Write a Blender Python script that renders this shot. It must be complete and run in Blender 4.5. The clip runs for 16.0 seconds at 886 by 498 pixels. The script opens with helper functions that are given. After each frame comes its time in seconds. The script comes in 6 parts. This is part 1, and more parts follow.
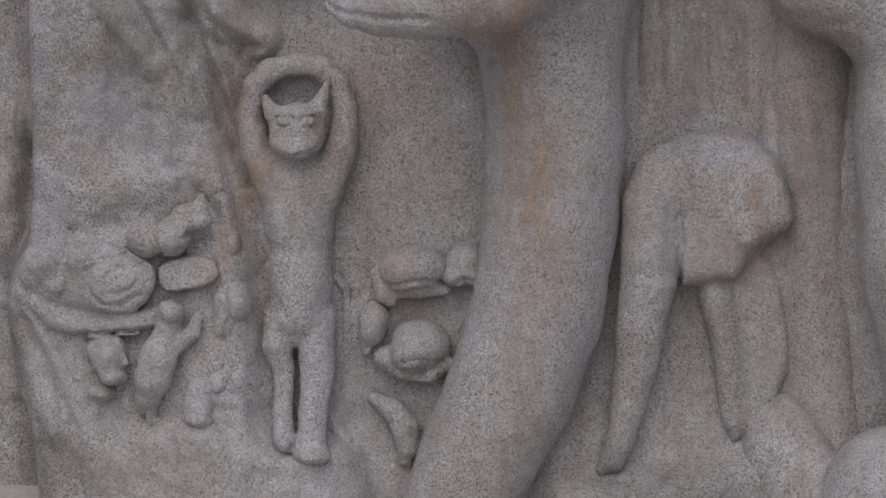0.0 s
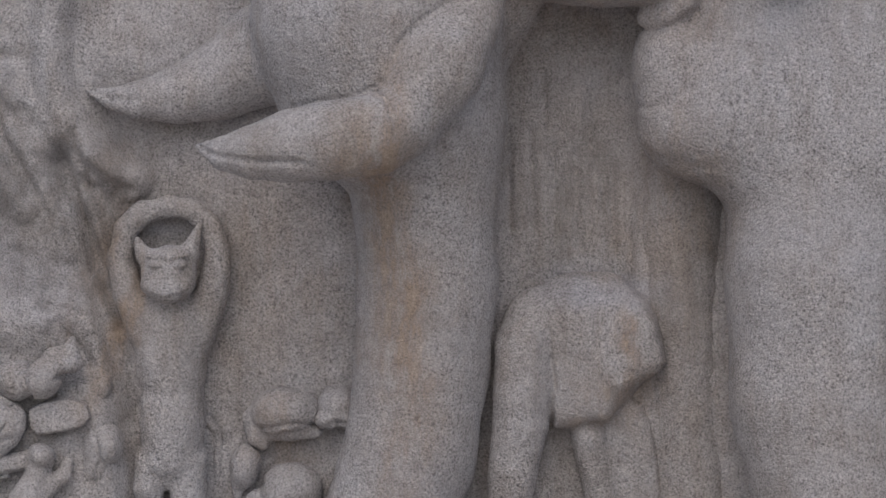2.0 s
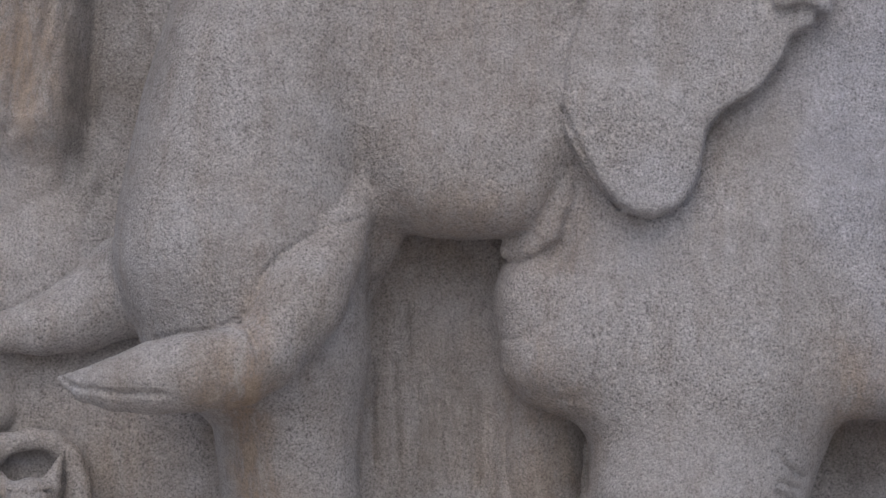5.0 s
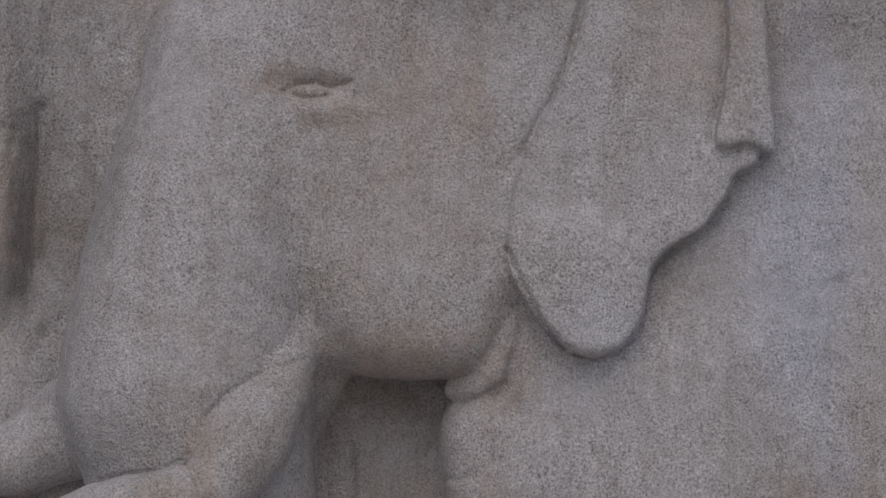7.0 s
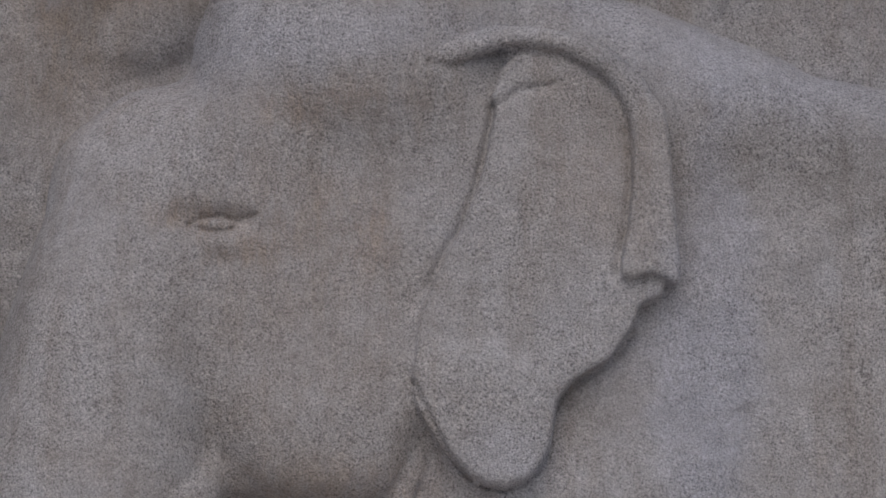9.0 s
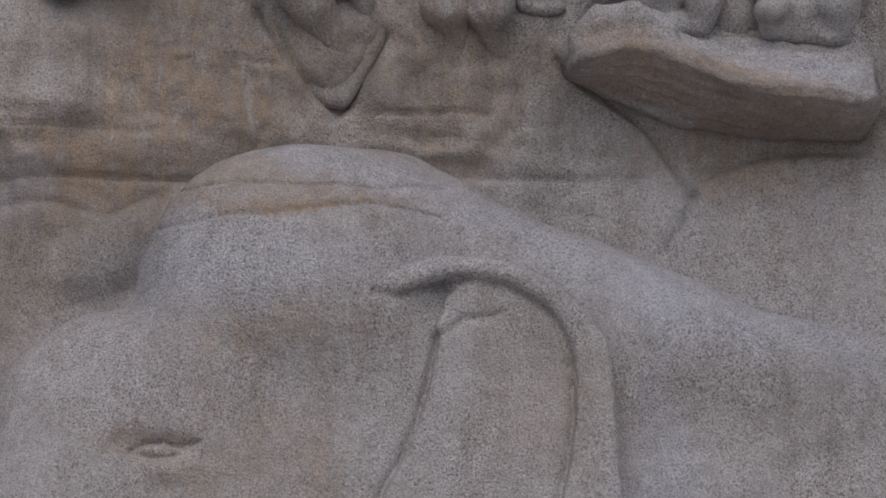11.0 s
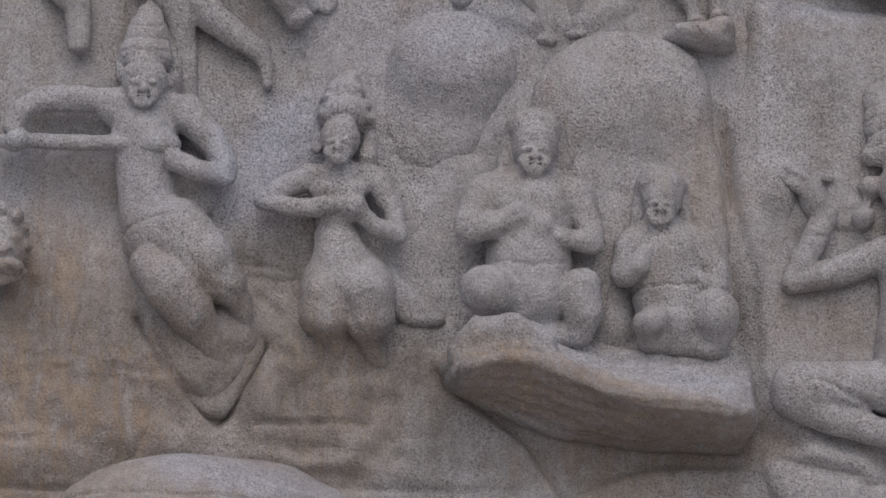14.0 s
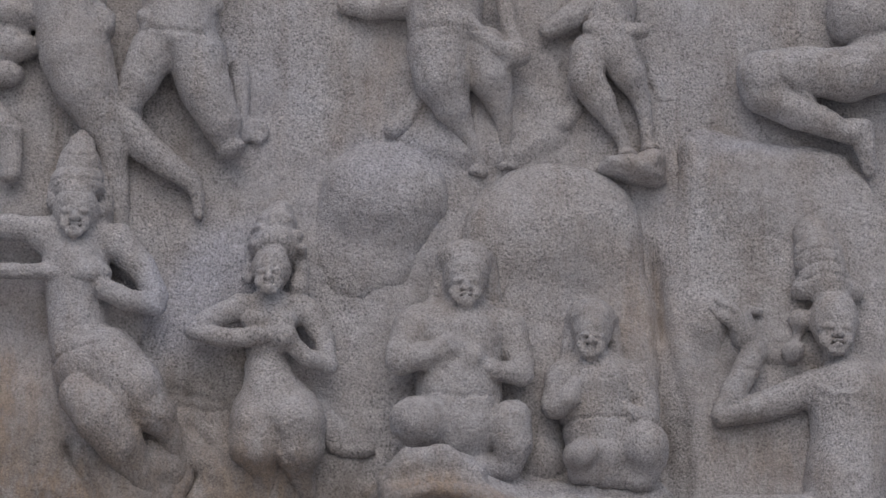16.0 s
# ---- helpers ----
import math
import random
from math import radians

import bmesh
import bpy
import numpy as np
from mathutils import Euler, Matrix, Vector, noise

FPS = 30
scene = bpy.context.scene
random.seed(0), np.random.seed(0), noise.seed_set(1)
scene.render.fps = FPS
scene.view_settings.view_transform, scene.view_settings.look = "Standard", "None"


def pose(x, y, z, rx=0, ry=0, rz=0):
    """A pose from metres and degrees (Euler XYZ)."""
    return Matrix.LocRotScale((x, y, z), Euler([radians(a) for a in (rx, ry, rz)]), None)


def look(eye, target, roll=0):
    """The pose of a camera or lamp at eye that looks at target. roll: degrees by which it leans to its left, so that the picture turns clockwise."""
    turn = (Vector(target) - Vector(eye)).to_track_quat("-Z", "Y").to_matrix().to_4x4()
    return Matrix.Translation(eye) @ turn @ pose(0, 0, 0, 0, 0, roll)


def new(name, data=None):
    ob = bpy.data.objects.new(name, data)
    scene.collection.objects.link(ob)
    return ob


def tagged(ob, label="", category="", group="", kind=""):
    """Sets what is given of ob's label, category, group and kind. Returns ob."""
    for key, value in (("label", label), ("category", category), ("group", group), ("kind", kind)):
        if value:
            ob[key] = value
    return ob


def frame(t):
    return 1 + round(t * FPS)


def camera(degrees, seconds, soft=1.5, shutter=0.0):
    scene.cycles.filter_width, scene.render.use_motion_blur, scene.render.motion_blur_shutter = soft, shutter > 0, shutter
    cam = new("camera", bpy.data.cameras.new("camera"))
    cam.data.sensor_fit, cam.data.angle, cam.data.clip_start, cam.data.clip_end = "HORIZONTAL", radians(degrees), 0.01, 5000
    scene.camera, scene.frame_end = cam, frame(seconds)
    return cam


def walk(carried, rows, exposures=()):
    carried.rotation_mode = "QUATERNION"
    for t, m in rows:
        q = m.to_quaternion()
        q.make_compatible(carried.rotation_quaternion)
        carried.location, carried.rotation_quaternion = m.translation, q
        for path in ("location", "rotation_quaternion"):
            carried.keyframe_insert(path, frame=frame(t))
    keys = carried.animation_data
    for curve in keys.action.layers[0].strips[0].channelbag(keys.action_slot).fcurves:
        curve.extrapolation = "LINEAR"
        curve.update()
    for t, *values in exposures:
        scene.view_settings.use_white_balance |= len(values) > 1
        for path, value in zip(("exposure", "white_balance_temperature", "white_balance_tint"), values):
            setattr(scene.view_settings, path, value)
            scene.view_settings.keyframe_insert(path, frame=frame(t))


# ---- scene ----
# The camera stands still on the ground before the rock and turns.
DISTANCE, EYE = 14.7, 2.1
BACK = DISTANCE + 0.12
cam = camera(14.0, 16.0)
ROWS = [
    (0, -5.300, -4.000, -0.013),
    (0.5, -4.998, -3.451, 0.029),
    (1, -4.424, -3.029, 0.119),
    (1.5, -3.834, -2.490, 0.086),
    (2, -3.270, -1.732, 0.114),
    (2.5, -2.786, -1.129, 0.158),
    (3, -2.260, -0.705, -0.087),
    (3.5, -2.041, -0.195, -0.217),
    (4, -1.767, 0.505, -0.204),
    (4.5, -1.433, 1.166, -0.159),
    (5, -1.106, 1.955, 0.128),
    (5.2, -1.030, 2.237, 0.129),
    (7.3, -0.025, 4.477, -0.042),
    (7.5, 0.136, 4.687, 0.047),
    (8, 0.610, 5.313, -0.106),
    (8.2, 0.784, 5.541, -0.226),
    (10.3, 1.954, 7.917, -0.387),
    (10.5, 2.010, 8.354, -0.180),
    (11, 2.204, 9.907, -0.039),
    (11.5, 2.475, 11.474, 0.072),
    (12, 2.815, 12.265, 0.141),
    (12.5, 3.145, 13.004, 0.085),
    (13, 3.582, 13.656, 0.075),
    (13.5, 3.952, 14.327, 0.023),
    (14, 4.174, 14.836, -0.072),
    (14.5, 4.223, 15.042, -0.057),
    (15, 4.335, 15.245, 0.078),
    (15.5, 4.832, 16.159, 0.025),
    (16, 5.318, 16.915, -0.031),
]
walk(cam, [(t, pose(0, 0, EYE, 90 + pitch, 0, -yaw) @ pose(0, 0, 0, 0, 0, lean)) for t, yaw, pitch, lean in ROWS],
     exposures=[(0.0, -0.79), (4.0, -0.77), (7.5, -1.06), (8.2, -1.10), (10.5, -1.00), (12.0, -0.86), (13.0, -0.72), (14.0, -0.75), (16.0, -0.86)])

# ---------------------------------------------------------------- sky, sun, exposure
SUN_UP, SUN_TURN = 48.0, 186.0
world = bpy.data.worlds.new("sky")
scene.world = world
world.use_nodes = True
nodes, links = world.node_tree.nodes, world.node_tree.links
sky = nodes.new("ShaderNodeTexSky")
sky.sky_type, sky.sun_disc = "NISHITA", False
sky.sun_elevation, sky.sun_rotation = radians(SUN_UP), radians(SUN_TURN)
sky.dust_density = 3.0
links.new(sky.outputs["Color"], nodes["Background"].inputs["Color"])
nodes["Background"].inputs["Strength"].default_value = 0.185
sun = new("sun", bpy.data.lights.new("sun", "SUN"))
sun.data.energy, sun.data.angle, sun.data.color = 0.95, radians(75), (1.0, 0.97, 0.94)
sun.matrix_world = look((-1.2, -4.6, 12.6), (0, DISTANCE - 8, 0))

# ---------------------------------------------------------------- materials
def shader(name):
    m = bpy.data.materials.new(name)
    m.use_nodes = True
    return m, m.node_tree.nodes, m.node_tree.links, m.node_tree.nodes["Principled BSDF"]


def speck(n, l, vector, scale, detail=3.0, rough=0.6):
    t = n.new("ShaderNodeTexNoise")
    t.inputs["Scale"].default_value, t.inputs["Detail"].default_value, t.inputs["Roughness"].default_value = scale, detail, rough
    l.new(vector, t.inputs["Vector"])
    return t.outputs["Fac"]


def ramp(n, l, fac, *stops):
    r = n.new("ShaderNodeValToRGB")
    while len(r.color_ramp.elements) < len(stops):
        r.color_ramp.elements.new(0.5)
    for e, (at, colour) in zip(r.color_ramp.elements, stops):
        e.position, e.color = at, (*colour, 1)
    l.new(fac, r.inputs["Fac"])
    return r.outputs["Color"]


def mix(n, l, fac, a, b, way="MIX"):
    m = n.new("ShaderNodeMix")
    m.data_type, m.blend_type = "RGBA", way
    for value, slot in ((fac, m.inputs["Factor"]), (a, m.inputs["A"]), (b, m.inputs["B"])):
        if isinstance(value, float):
            slot.default_value = value
        elif isinstance(value, tuple):
            slot.default_value = (*value, 1)
        else:
            l.new(value, slot)
    return m.outputs["Result"]


def maths(n, l, way, a, b):
    m = n.new("ShaderNodeMath")
    m.operation = way
    for value, slot in zip((a, b), m.inputs):
        if isinstance(value, float):
            slot.default_value = value
        else:
            l.new(value, slot)
    return m.outputs[0]


def granite_material():
    m, n, l, b = shader("weathered_granite")
    at = n.new("ShaderNodeTexCoord").outputs["Object"]
    broad = speck(n, l, at, 0.9, 4.0, 0.6)
    patch = speck(n, l, at, 4.5, 5.0, 0.65)
    grain = speck(n, l, at, 105.0, 2.0, 0.6)
    fine = speck(n, l, at, 240.0, 2.0, 0.6)
    base = ramp(n, l, broad, (0.3, (0.378, 0.348, 0.332)), (0.55, (0.421, 0.409, 0.417)), (0.75, (0.446, 0.449, 0.486)))
    base = mix(n, l, 0.5, base, ramp(n, l, patch, (0.3, (0.334, 0.303, 0.290)), (0.7, (0.502, 0.494, 0.517))))
    # streaks of water and iron running down the face
    squeeze = n.new("ShaderNodeMapping")
    squeeze.inputs["Scale"].default_value = (5.0, 5.0, 0.5)
    l.new(at, squeeze.inputs["Vector"])
    run = speck(n, l, squeeze.outputs["Vector"], 1.6, 5.0, 0.65)
    base = mix(n, l, ramp(n, l, run, (0.5, (0, 0, 0)), (0.75, (0.4, 0.4, 0.4))), base, (0.25, 0.20, 0.155))
    iron = n.new("ShaderNodeAttribute")
    iron.attribute_name = "iron"
    # slanting veils of rust, ochre and bare stone inside a stain
    tilt = n.new("ShaderNodeMapping")
    tilt.inputs["Scale"].default_value, tilt.inputs["Rotation"].default_value = (6.0, 4.0, 1.8), (0, radians(22), 0)
    l.new(at, tilt.inputs["Vector"])
    veil = speck(n, l, tilt.outputs["Vector"], 2.6, 8.0, 0.75)
    torn = maths(n, l, "MULTIPLY", iron.outputs["Fac"], ramp(n, l, veil, (0.30, (0.25, 0.25, 0.25)), (0.55, (1, 1, 1))))
    base = mix(n, l, torn, base, ramp(n, l, veil, (0.34, (0.43, 0.36, 0.29)), (0.47, (0.28, 0.205, 0.155)), (0.56, (0.36, 0.26, 0.18)), (0.68, (0.45, 0.355, 0.265))))
    pale = n.new("ShaderNodeAttribute")
    pale.attribute_name = "wash"
    base = mix(n, l, pale.outputs["Fac"], base, ramp(n, l, patch, (0.3, (0.371, 0.378, 0.429)), (0.7, (0.495, 0.494, 0.544))))
    # dark patches: shade painted into the stone colour, along with dark stains
    darkening = n.new("ShaderNodeAttribute")
    darkening.attribute_name = "shade_stain"
    base = mix(n, l, maths(n, l, "MULTIPLY", darkening.outputs["Fac"], ramp(n, l, run, (0.3, (0.4, 0.4, 0.4)), (0.6, (1, 1, 1)))), base, (0.16, 0.148, 0.142))
    # crystals: dark mica and pale feldspar
    # smooth and rough-grained zones
    zone = ramp(n, l, speck(n, l, at, 2.2, 3.0, 0.55), (0.35, (0.55, 0.55, 0.55)), (0.6, (1, 1, 1)))
    zone = maths(n, l, "MULTIPLY", zone, maths(n, l, "SUBTRACT", 1.0, maths(n, l, "MULTIPLY", iron.outputs["Fac"], 0.55)))
    base = mix(n, l, zone, base, ramp(n, l, grain, (0.30, (0.37, 0.37, 0.37)), (0.44, (0.87, 0.87, 0.87)), (0.58, (1.09, 1.09, 1.09)), (0.70, (1.40, 1.38, 1.36))), "MULTIPLY")
    base = mix(n, l, 1.0, base, ramp(n, l, fine, (0.3, (0.74, 0.74, 0.74)), (0.7, (1.26, 1.26, 1.26))), "MULTIPLY")
    # lichen-grey and worn blotches, a hand's width across
    base = mix(n, l, 1.0, base, ramp(n, l, speck(n, l, at, 17.0, 5.0, 0.7), (0.32, (0.87, 0.86, 0.85)), (0.5, (1, 1, 1)), (0.66, (1.10, 1.10, 1.11))), "MULTIPLY")
    l.new(base, b.inputs["Base Color"])
    b.inputs["Roughness"].default_value = 0.9
    b.inputs["Specular IOR Level"].default_value = 0.25
    bump = n.new("ShaderNodeBump")
    bump.inputs["Strength"].default_value, bump.inputs["Distance"].default_value = 0.9, 0.0125
    pits = maths(n, l, "ADD", maths(n, l, "MULTIPLY", grain, 0.7), maths(n, l, "MULTIPLY", speck(n, l, at, 48.0, 4.0, 0.65), 0.8))
    l.new(pits, bump.inputs["Height"])
    l.new(bump.outputs["Normal"], b.inputs["Normal"])
    return m


def earth_material():
    m, n, l, b = shader("dry_earth")
    at = n.new("ShaderNodeTexCoord").outputs["Object"]
    a = speck(n, l, at, 0.4, 6.0, 0.7)
    c = speck(n, l, at, 25.0, 4.0, 0.7)
    base = ramp(n, l, a, (0.3, (0.53, 0.495, 0.46)), (0.7, (0.65, 0.615, 0.58)))
    l.new(mix(n, l, 0.6, base, ramp(n, l, c, (0.3, (0.5, 0.5, 0.5)), (0.7, (1.2, 1.2, 1.2))), "MULTIPLY"), b.inputs["Base Color"])
    b.inputs["Roughness"].default_value = 0.95
    bump = n.new("ShaderNodeBump")
    bump.inputs["Strength"].default_value, bump.inputs["Distance"].default_value = 0.6, 0.02
    l.new(c, bump.inputs["Height"])
    l.new(bump.outputs["Normal"], b.inputs["Normal"])
    return m


granite, earth = granite_material(), earth_material()

# ---------------------------------------------------------------- sculpting tools
def lattice(p, seed):
    """Smooth random values between -1 and 1 at the points p (n x 3)."""
    i = np.floor(p).astype(np.int64)
    f = (p - i).astype(np.float32)
    f = f * f * (3 - 2 * f)
    total = np.zeros(len(p), np.float32)
    for a in (0, 1):
        for b in (0, 1):
            for c in (0, 1):
                h = (i[:, 0] + a) * 374761393 + (i[:, 1] + b) * 668265263 + (i[:, 2] + c) * 2147483647 + seed * 974634777
                h = (h ^ (h >> 13)) * 1274126177
                h = ((h ^ (h >> 16)) & 0xFFFF).astype(np.float32) / 32767.5 - 1
                total += h * (f[:, 0] if a else 1 - f[:, 0]) * (f[:, 1] if b else 1 - f[:, 1]) * (f[:, 2] if c else 1 - f[:, 2])
    return total


def segment(px, pz, x0, z0, x1, z1):
    """Share along the segment and squared distance from it, in the plane of the wall."""
    dx, dz = x1 - x0, z1 - z0
    s = np.clip(((px - x0) * dx + (pz - z0) * dz) / (dx * dx + dz * dz + 1e-12), 0, 1)
    return s, (px - x0 - s * dx) ** 2 + (pz - z0 - s * dz) ** 2


def outline(px, pz, corners):
    """Signed distance from a polygon in the plane of the wall, negative inside."""
    near = np.full(np.broadcast(px, pz).shape, 1e9, np.float32)
    inside = np.zeros(near.shape, bool)
    for (x0, z0), (x1, z1) in zip(corners, corners[1:] + corners[:1]):
        near = np.minimum(near, segment(px, pz, x0, z0, x1, z1)[1])
        if z0 != z1:
            inside ^= ((z0 > pz) != (z1 > pz)) & (px < (x1 - x0) * (pz - z0) / (z1 - z0) + x0)
    return np.where(inside, -1, 1) * np.sqrt(near)


def rounded(corners, times=2):
    """The corners of a polygon cut round."""
    for _ in range(times):
        corners = [(a[0] * u + b[0] * (1 - u), a[1] * u + b[1] * (1 - u)) for a, b in zip(corners, corners[1:] + corners[:1]) for u in (0.75, 0.25)]
    return corners


class Carving:
    """Stone carved from soft limbs, balls and slabs that flow into one another; mesh() gives its skin."""

    def __init__(self, cell, blend):
        self.cell, self.blend, self.steps, self.lo, self.hi = cell, blend, [], np.full(3, 1e9), np.full(3, -1e9)

    def add(self, lo, hi, way, mode, blend):
        k = self.blend if blend is None else blend
        pad = k + 3 * self.cell
        lo, hi = np.array(lo) - pad, np.array(hi) + pad
        if mode == "join":
            self.lo, self.hi = np.minimum(self.lo, lo), np.maximum(self.hi, hi)
        self.steps.append((lo, hi, way, mode, k))

    def limbs(self, *joints, flat=1.0, mode="join", blend=None):
        """A chain of (x, y, z, radius); flat: its depth as a share of its width."""
        rows = np.array(joints)
        r = rows[:, 3:]

        def way(x, y, z):
            near = None
            for a, b in zip(rows, rows[1:]):
                d = b[:3] - a[:3]
                s = np.clip(((x - a[0]) * d[0] + (y - a[1]) * d[1] + (z - a[2]) * d[2]) / (d @ d + 1e-12), 0, 1)
                q = (x - a[0] - s * d[0]) ** 2 + ((y - a[1] - s * d[1]) / flat) ** 2 + (z - a[2] - s * d[2]) ** 2
                g = np.sqrt(q) - a[3] - s * (b[3] - a[3])
                if near is None:
                    near = g
                else:
                    soft = 0.35 * min(a[3], b[3])
                    h = np.maximum(soft - np.abs(near - g), 0) / soft
                    near = np.minimum(near, g) - 0.12 * h * h * soft
            return near
        self.add((rows[:, :3] - r).min(0), (rows[:, :3] + r).max(0), way, mode, blend)

    def ball(self, c, r, turn=0.0, mode="join", blend=None):
        """An egg with three radii, turned in the plane of the wall."""
        co, si, big = math.cos(radians(turn)), math.sin(radians(turn)), max(r)

        def way(x, y, z):
            u, v, w = (x - c[0]) * co + (z - c[2]) * si, (y - c[1]), (z - c[2]) * co - (x - c[0]) * si
            k0 = np.sqrt((u / r[0]) ** 2 + (v / r[1]) ** 2 + (w / r[2]) ** 2)
            k1 = np.sqrt((u / r[0] ** 2) ** 2 + (v / r[1] ** 2) ** 2 + (w / r[2] ** 2) ** 2)
            return k0 * (k0 - 1) / (k1 + 1e-6)
        self.add(np.array(c) - big, np.array(c) + big, way, mode, blend)

    def slab(self, y, thick, edge, *corners, mode="join", blend=None):
        """A plate with rounded edges; y: its middle, thick: half its depth."""
        corners = rounded(list(corners), 1)
        xs, zs = [p[0] for p in corners], [p[1] for p in corners]

        def way(x, y_, z):
            p = outline(x, z, corners) + edge
            q = np.abs(y_ - y) - thick + edge
            return np.sqrt(np.maximum(p, 0) ** 2 + np.maximum(q, 0) ** 2) + np.minimum(np.maximum(p, q), 0) - edge
        self.add((min(xs), y - thick, min(zs)), (max(xs), y + thick, max(zs)), way, mode, blend)

    def groove(self, width, depth, *line):
        """A line cut into the skin (depth below 0: a raised welt)."""
        xs, zs = [p[0] for p in line], [p[1] for p in line]

        def way(x, y, z):
            near = np.full(np.broadcast(x, z).shape, 1e9, np.float32)
            u = x + min(0.2 * width, 0.003) * (np.sin(41 * z + 3) + np.sin(97 * z + 55 * x))
            w = z + min(0.2 * width, 0.003) * (np.sin(37 * x + 1) + np.sin(89 * x - 47 * z))
            for a, b in zip(line, line[1:]):
                near = np.minimum(near, segment(u, w, *a, *b)[1])
            return depth * np.exp(-near / width ** 2)
        pad = 2.5 * width
        self.add((min(xs) - pad, -99, min(zs) - pad), (max(xs) + pad, 99, max(zs) + pad), way, "mark", 0.0)

    def mesh(self, name, rough=0.004, seed=0):
        lo, hi = self.lo.copy(), self.hi.copy()
        hi[1] = min(hi[1], BACK)
        n = np.ceil((hi - lo) / self.cell).astype(int) + 1
        ax = [(lo[i] + self.cell * np.arange(n[i])).astype(np.float32) for i in range(3)]
        field = np.full(n, 0.5, np.float32)
        for a, b, way, mode, k in self.steps:
            i0 = np.clip(np.floor((a - lo) / self.cell).astype(int), 0, n)
            i1 = np.clip(np.ceil((b - lo) / self.cell).astype(int) + 1, 0, n)
            if (i1 <= i0).any():
                continue
            box = tuple(slice(p, q) for p, q in zip(i0, i1))
            g = way(ax[0][box[0]][:, None, None], ax[1][box[1]][None, :, None], ax[2][box[2]][None, None, :]).astype(np.float32)
            old = field[box]
            if mode == "mark":
                field[box] = old + g
                continue
            g = -g if mode == "cut" else g
            h = np.maximum(k - np.abs(old - g), 0) / max(k, 1e-6)
            field[box] = np.maximum(old, g) + h * h * k / 4 if mode == "cut" else np.minimum(old, g) - h * h * k / 4
        for i in range(3):
            for end in (0, -1):
                edge = [slice(None)] * 3
                edge[i] = end
                field[tuple(edge)] = np.maximum(field[tuple(edge)], 0.02)
        verts, quads = skin(field)
        verts = verts * self.cell + lo
        for size, share in ((0.30, 3.2 if rough > 0.0065 else 1.0), (0.13, 1.6), (0.045, 1.0), (0.018, 0.55)):
            p = verts / size
            verts = verts + np.stack([lattice(p, seed + 11 * j + int(1000 * size)) for j in range(3)], 1) * rough * share * 0.6
        data = bpy.data.meshes.new(name)
        data.from_pydata(verts.tolist(), [], quads.tolist())
        data.polygons.foreach_set("use_smooth", [True] * len(data.polygons))
        return data


def skin(field):
    """The surface where the field is nought, as vertices (in cells) and quads."""
    inside = field < 0
    m = [s - 1 for s in field.shape]
    count = np.zeros(m, np.int8)
    corner = [(a, b, c) for a in (0, 1) for b in (0, 1) for c in (0, 1)]
    for a, b, c in corner:
        count += inside[a:a + m[0], b:b + m[1], c:c + m[2]]
    cells = np.argwhere((count > 0) & (count < 8))
    value = [field[cells[:, 0] + a, cells[:, 1] + b, cells[:, 2] + c] for a, b, c in corner]
    total, hits = np.zeros((len(cells), 3)), np.zeros(len(cells))
    for i, p in enumerate(corner):
        for j, q in enumerate(corner):
            if i < j and sum(u != v for u, v in zip(p, q)) == 1:
                cross = (value[i] < 0) != (value[j] < 0)
                share = np.where(cross, value[i] / np.where(cross, value[i] - value[j], 1), 0)
                total += np.where(cross[:, None], np.array(p) + share[:, None] * (np.array(q) - np.array(p)), 0)
                hits += cross
    verts = cells + total / np.maximum(hits, 1)[:, None]
    index = np.full(m, -1, np.int64)
    index[tuple(cells.T)] = np.arange(len(cells))
    quads = []
    for axis in range(3):
        u, v = (axis + 1) % 3, (axis + 2) % 3
        near, far = [slice(1, -1)] * 3, [slice(1, -1)] * 3
        near[axis], far[axis] = slice(0, -1), slice(1, None)
        a, b = inside[tuple(near)], inside[tuple(far)]
        for flip, where in ((False, a & ~b), (True, ~a & b)):
            at = np.argwhere(where)
            at[:, u] += 1
            at[:, v] += 1
            ring = []
            for du, dv in ((0, 0), (-1, 0), (-1, -1), (0, -1)):
                q = at.copy()
                q[:, u] += du
                q[:, v] += dv
                ring.append(index[tuple(q.T)])
            ring = np.stack(ring, 1)
            quads.append(ring[:, ::-1] if flip else ring)
    return verts, np.concatenate(quads)


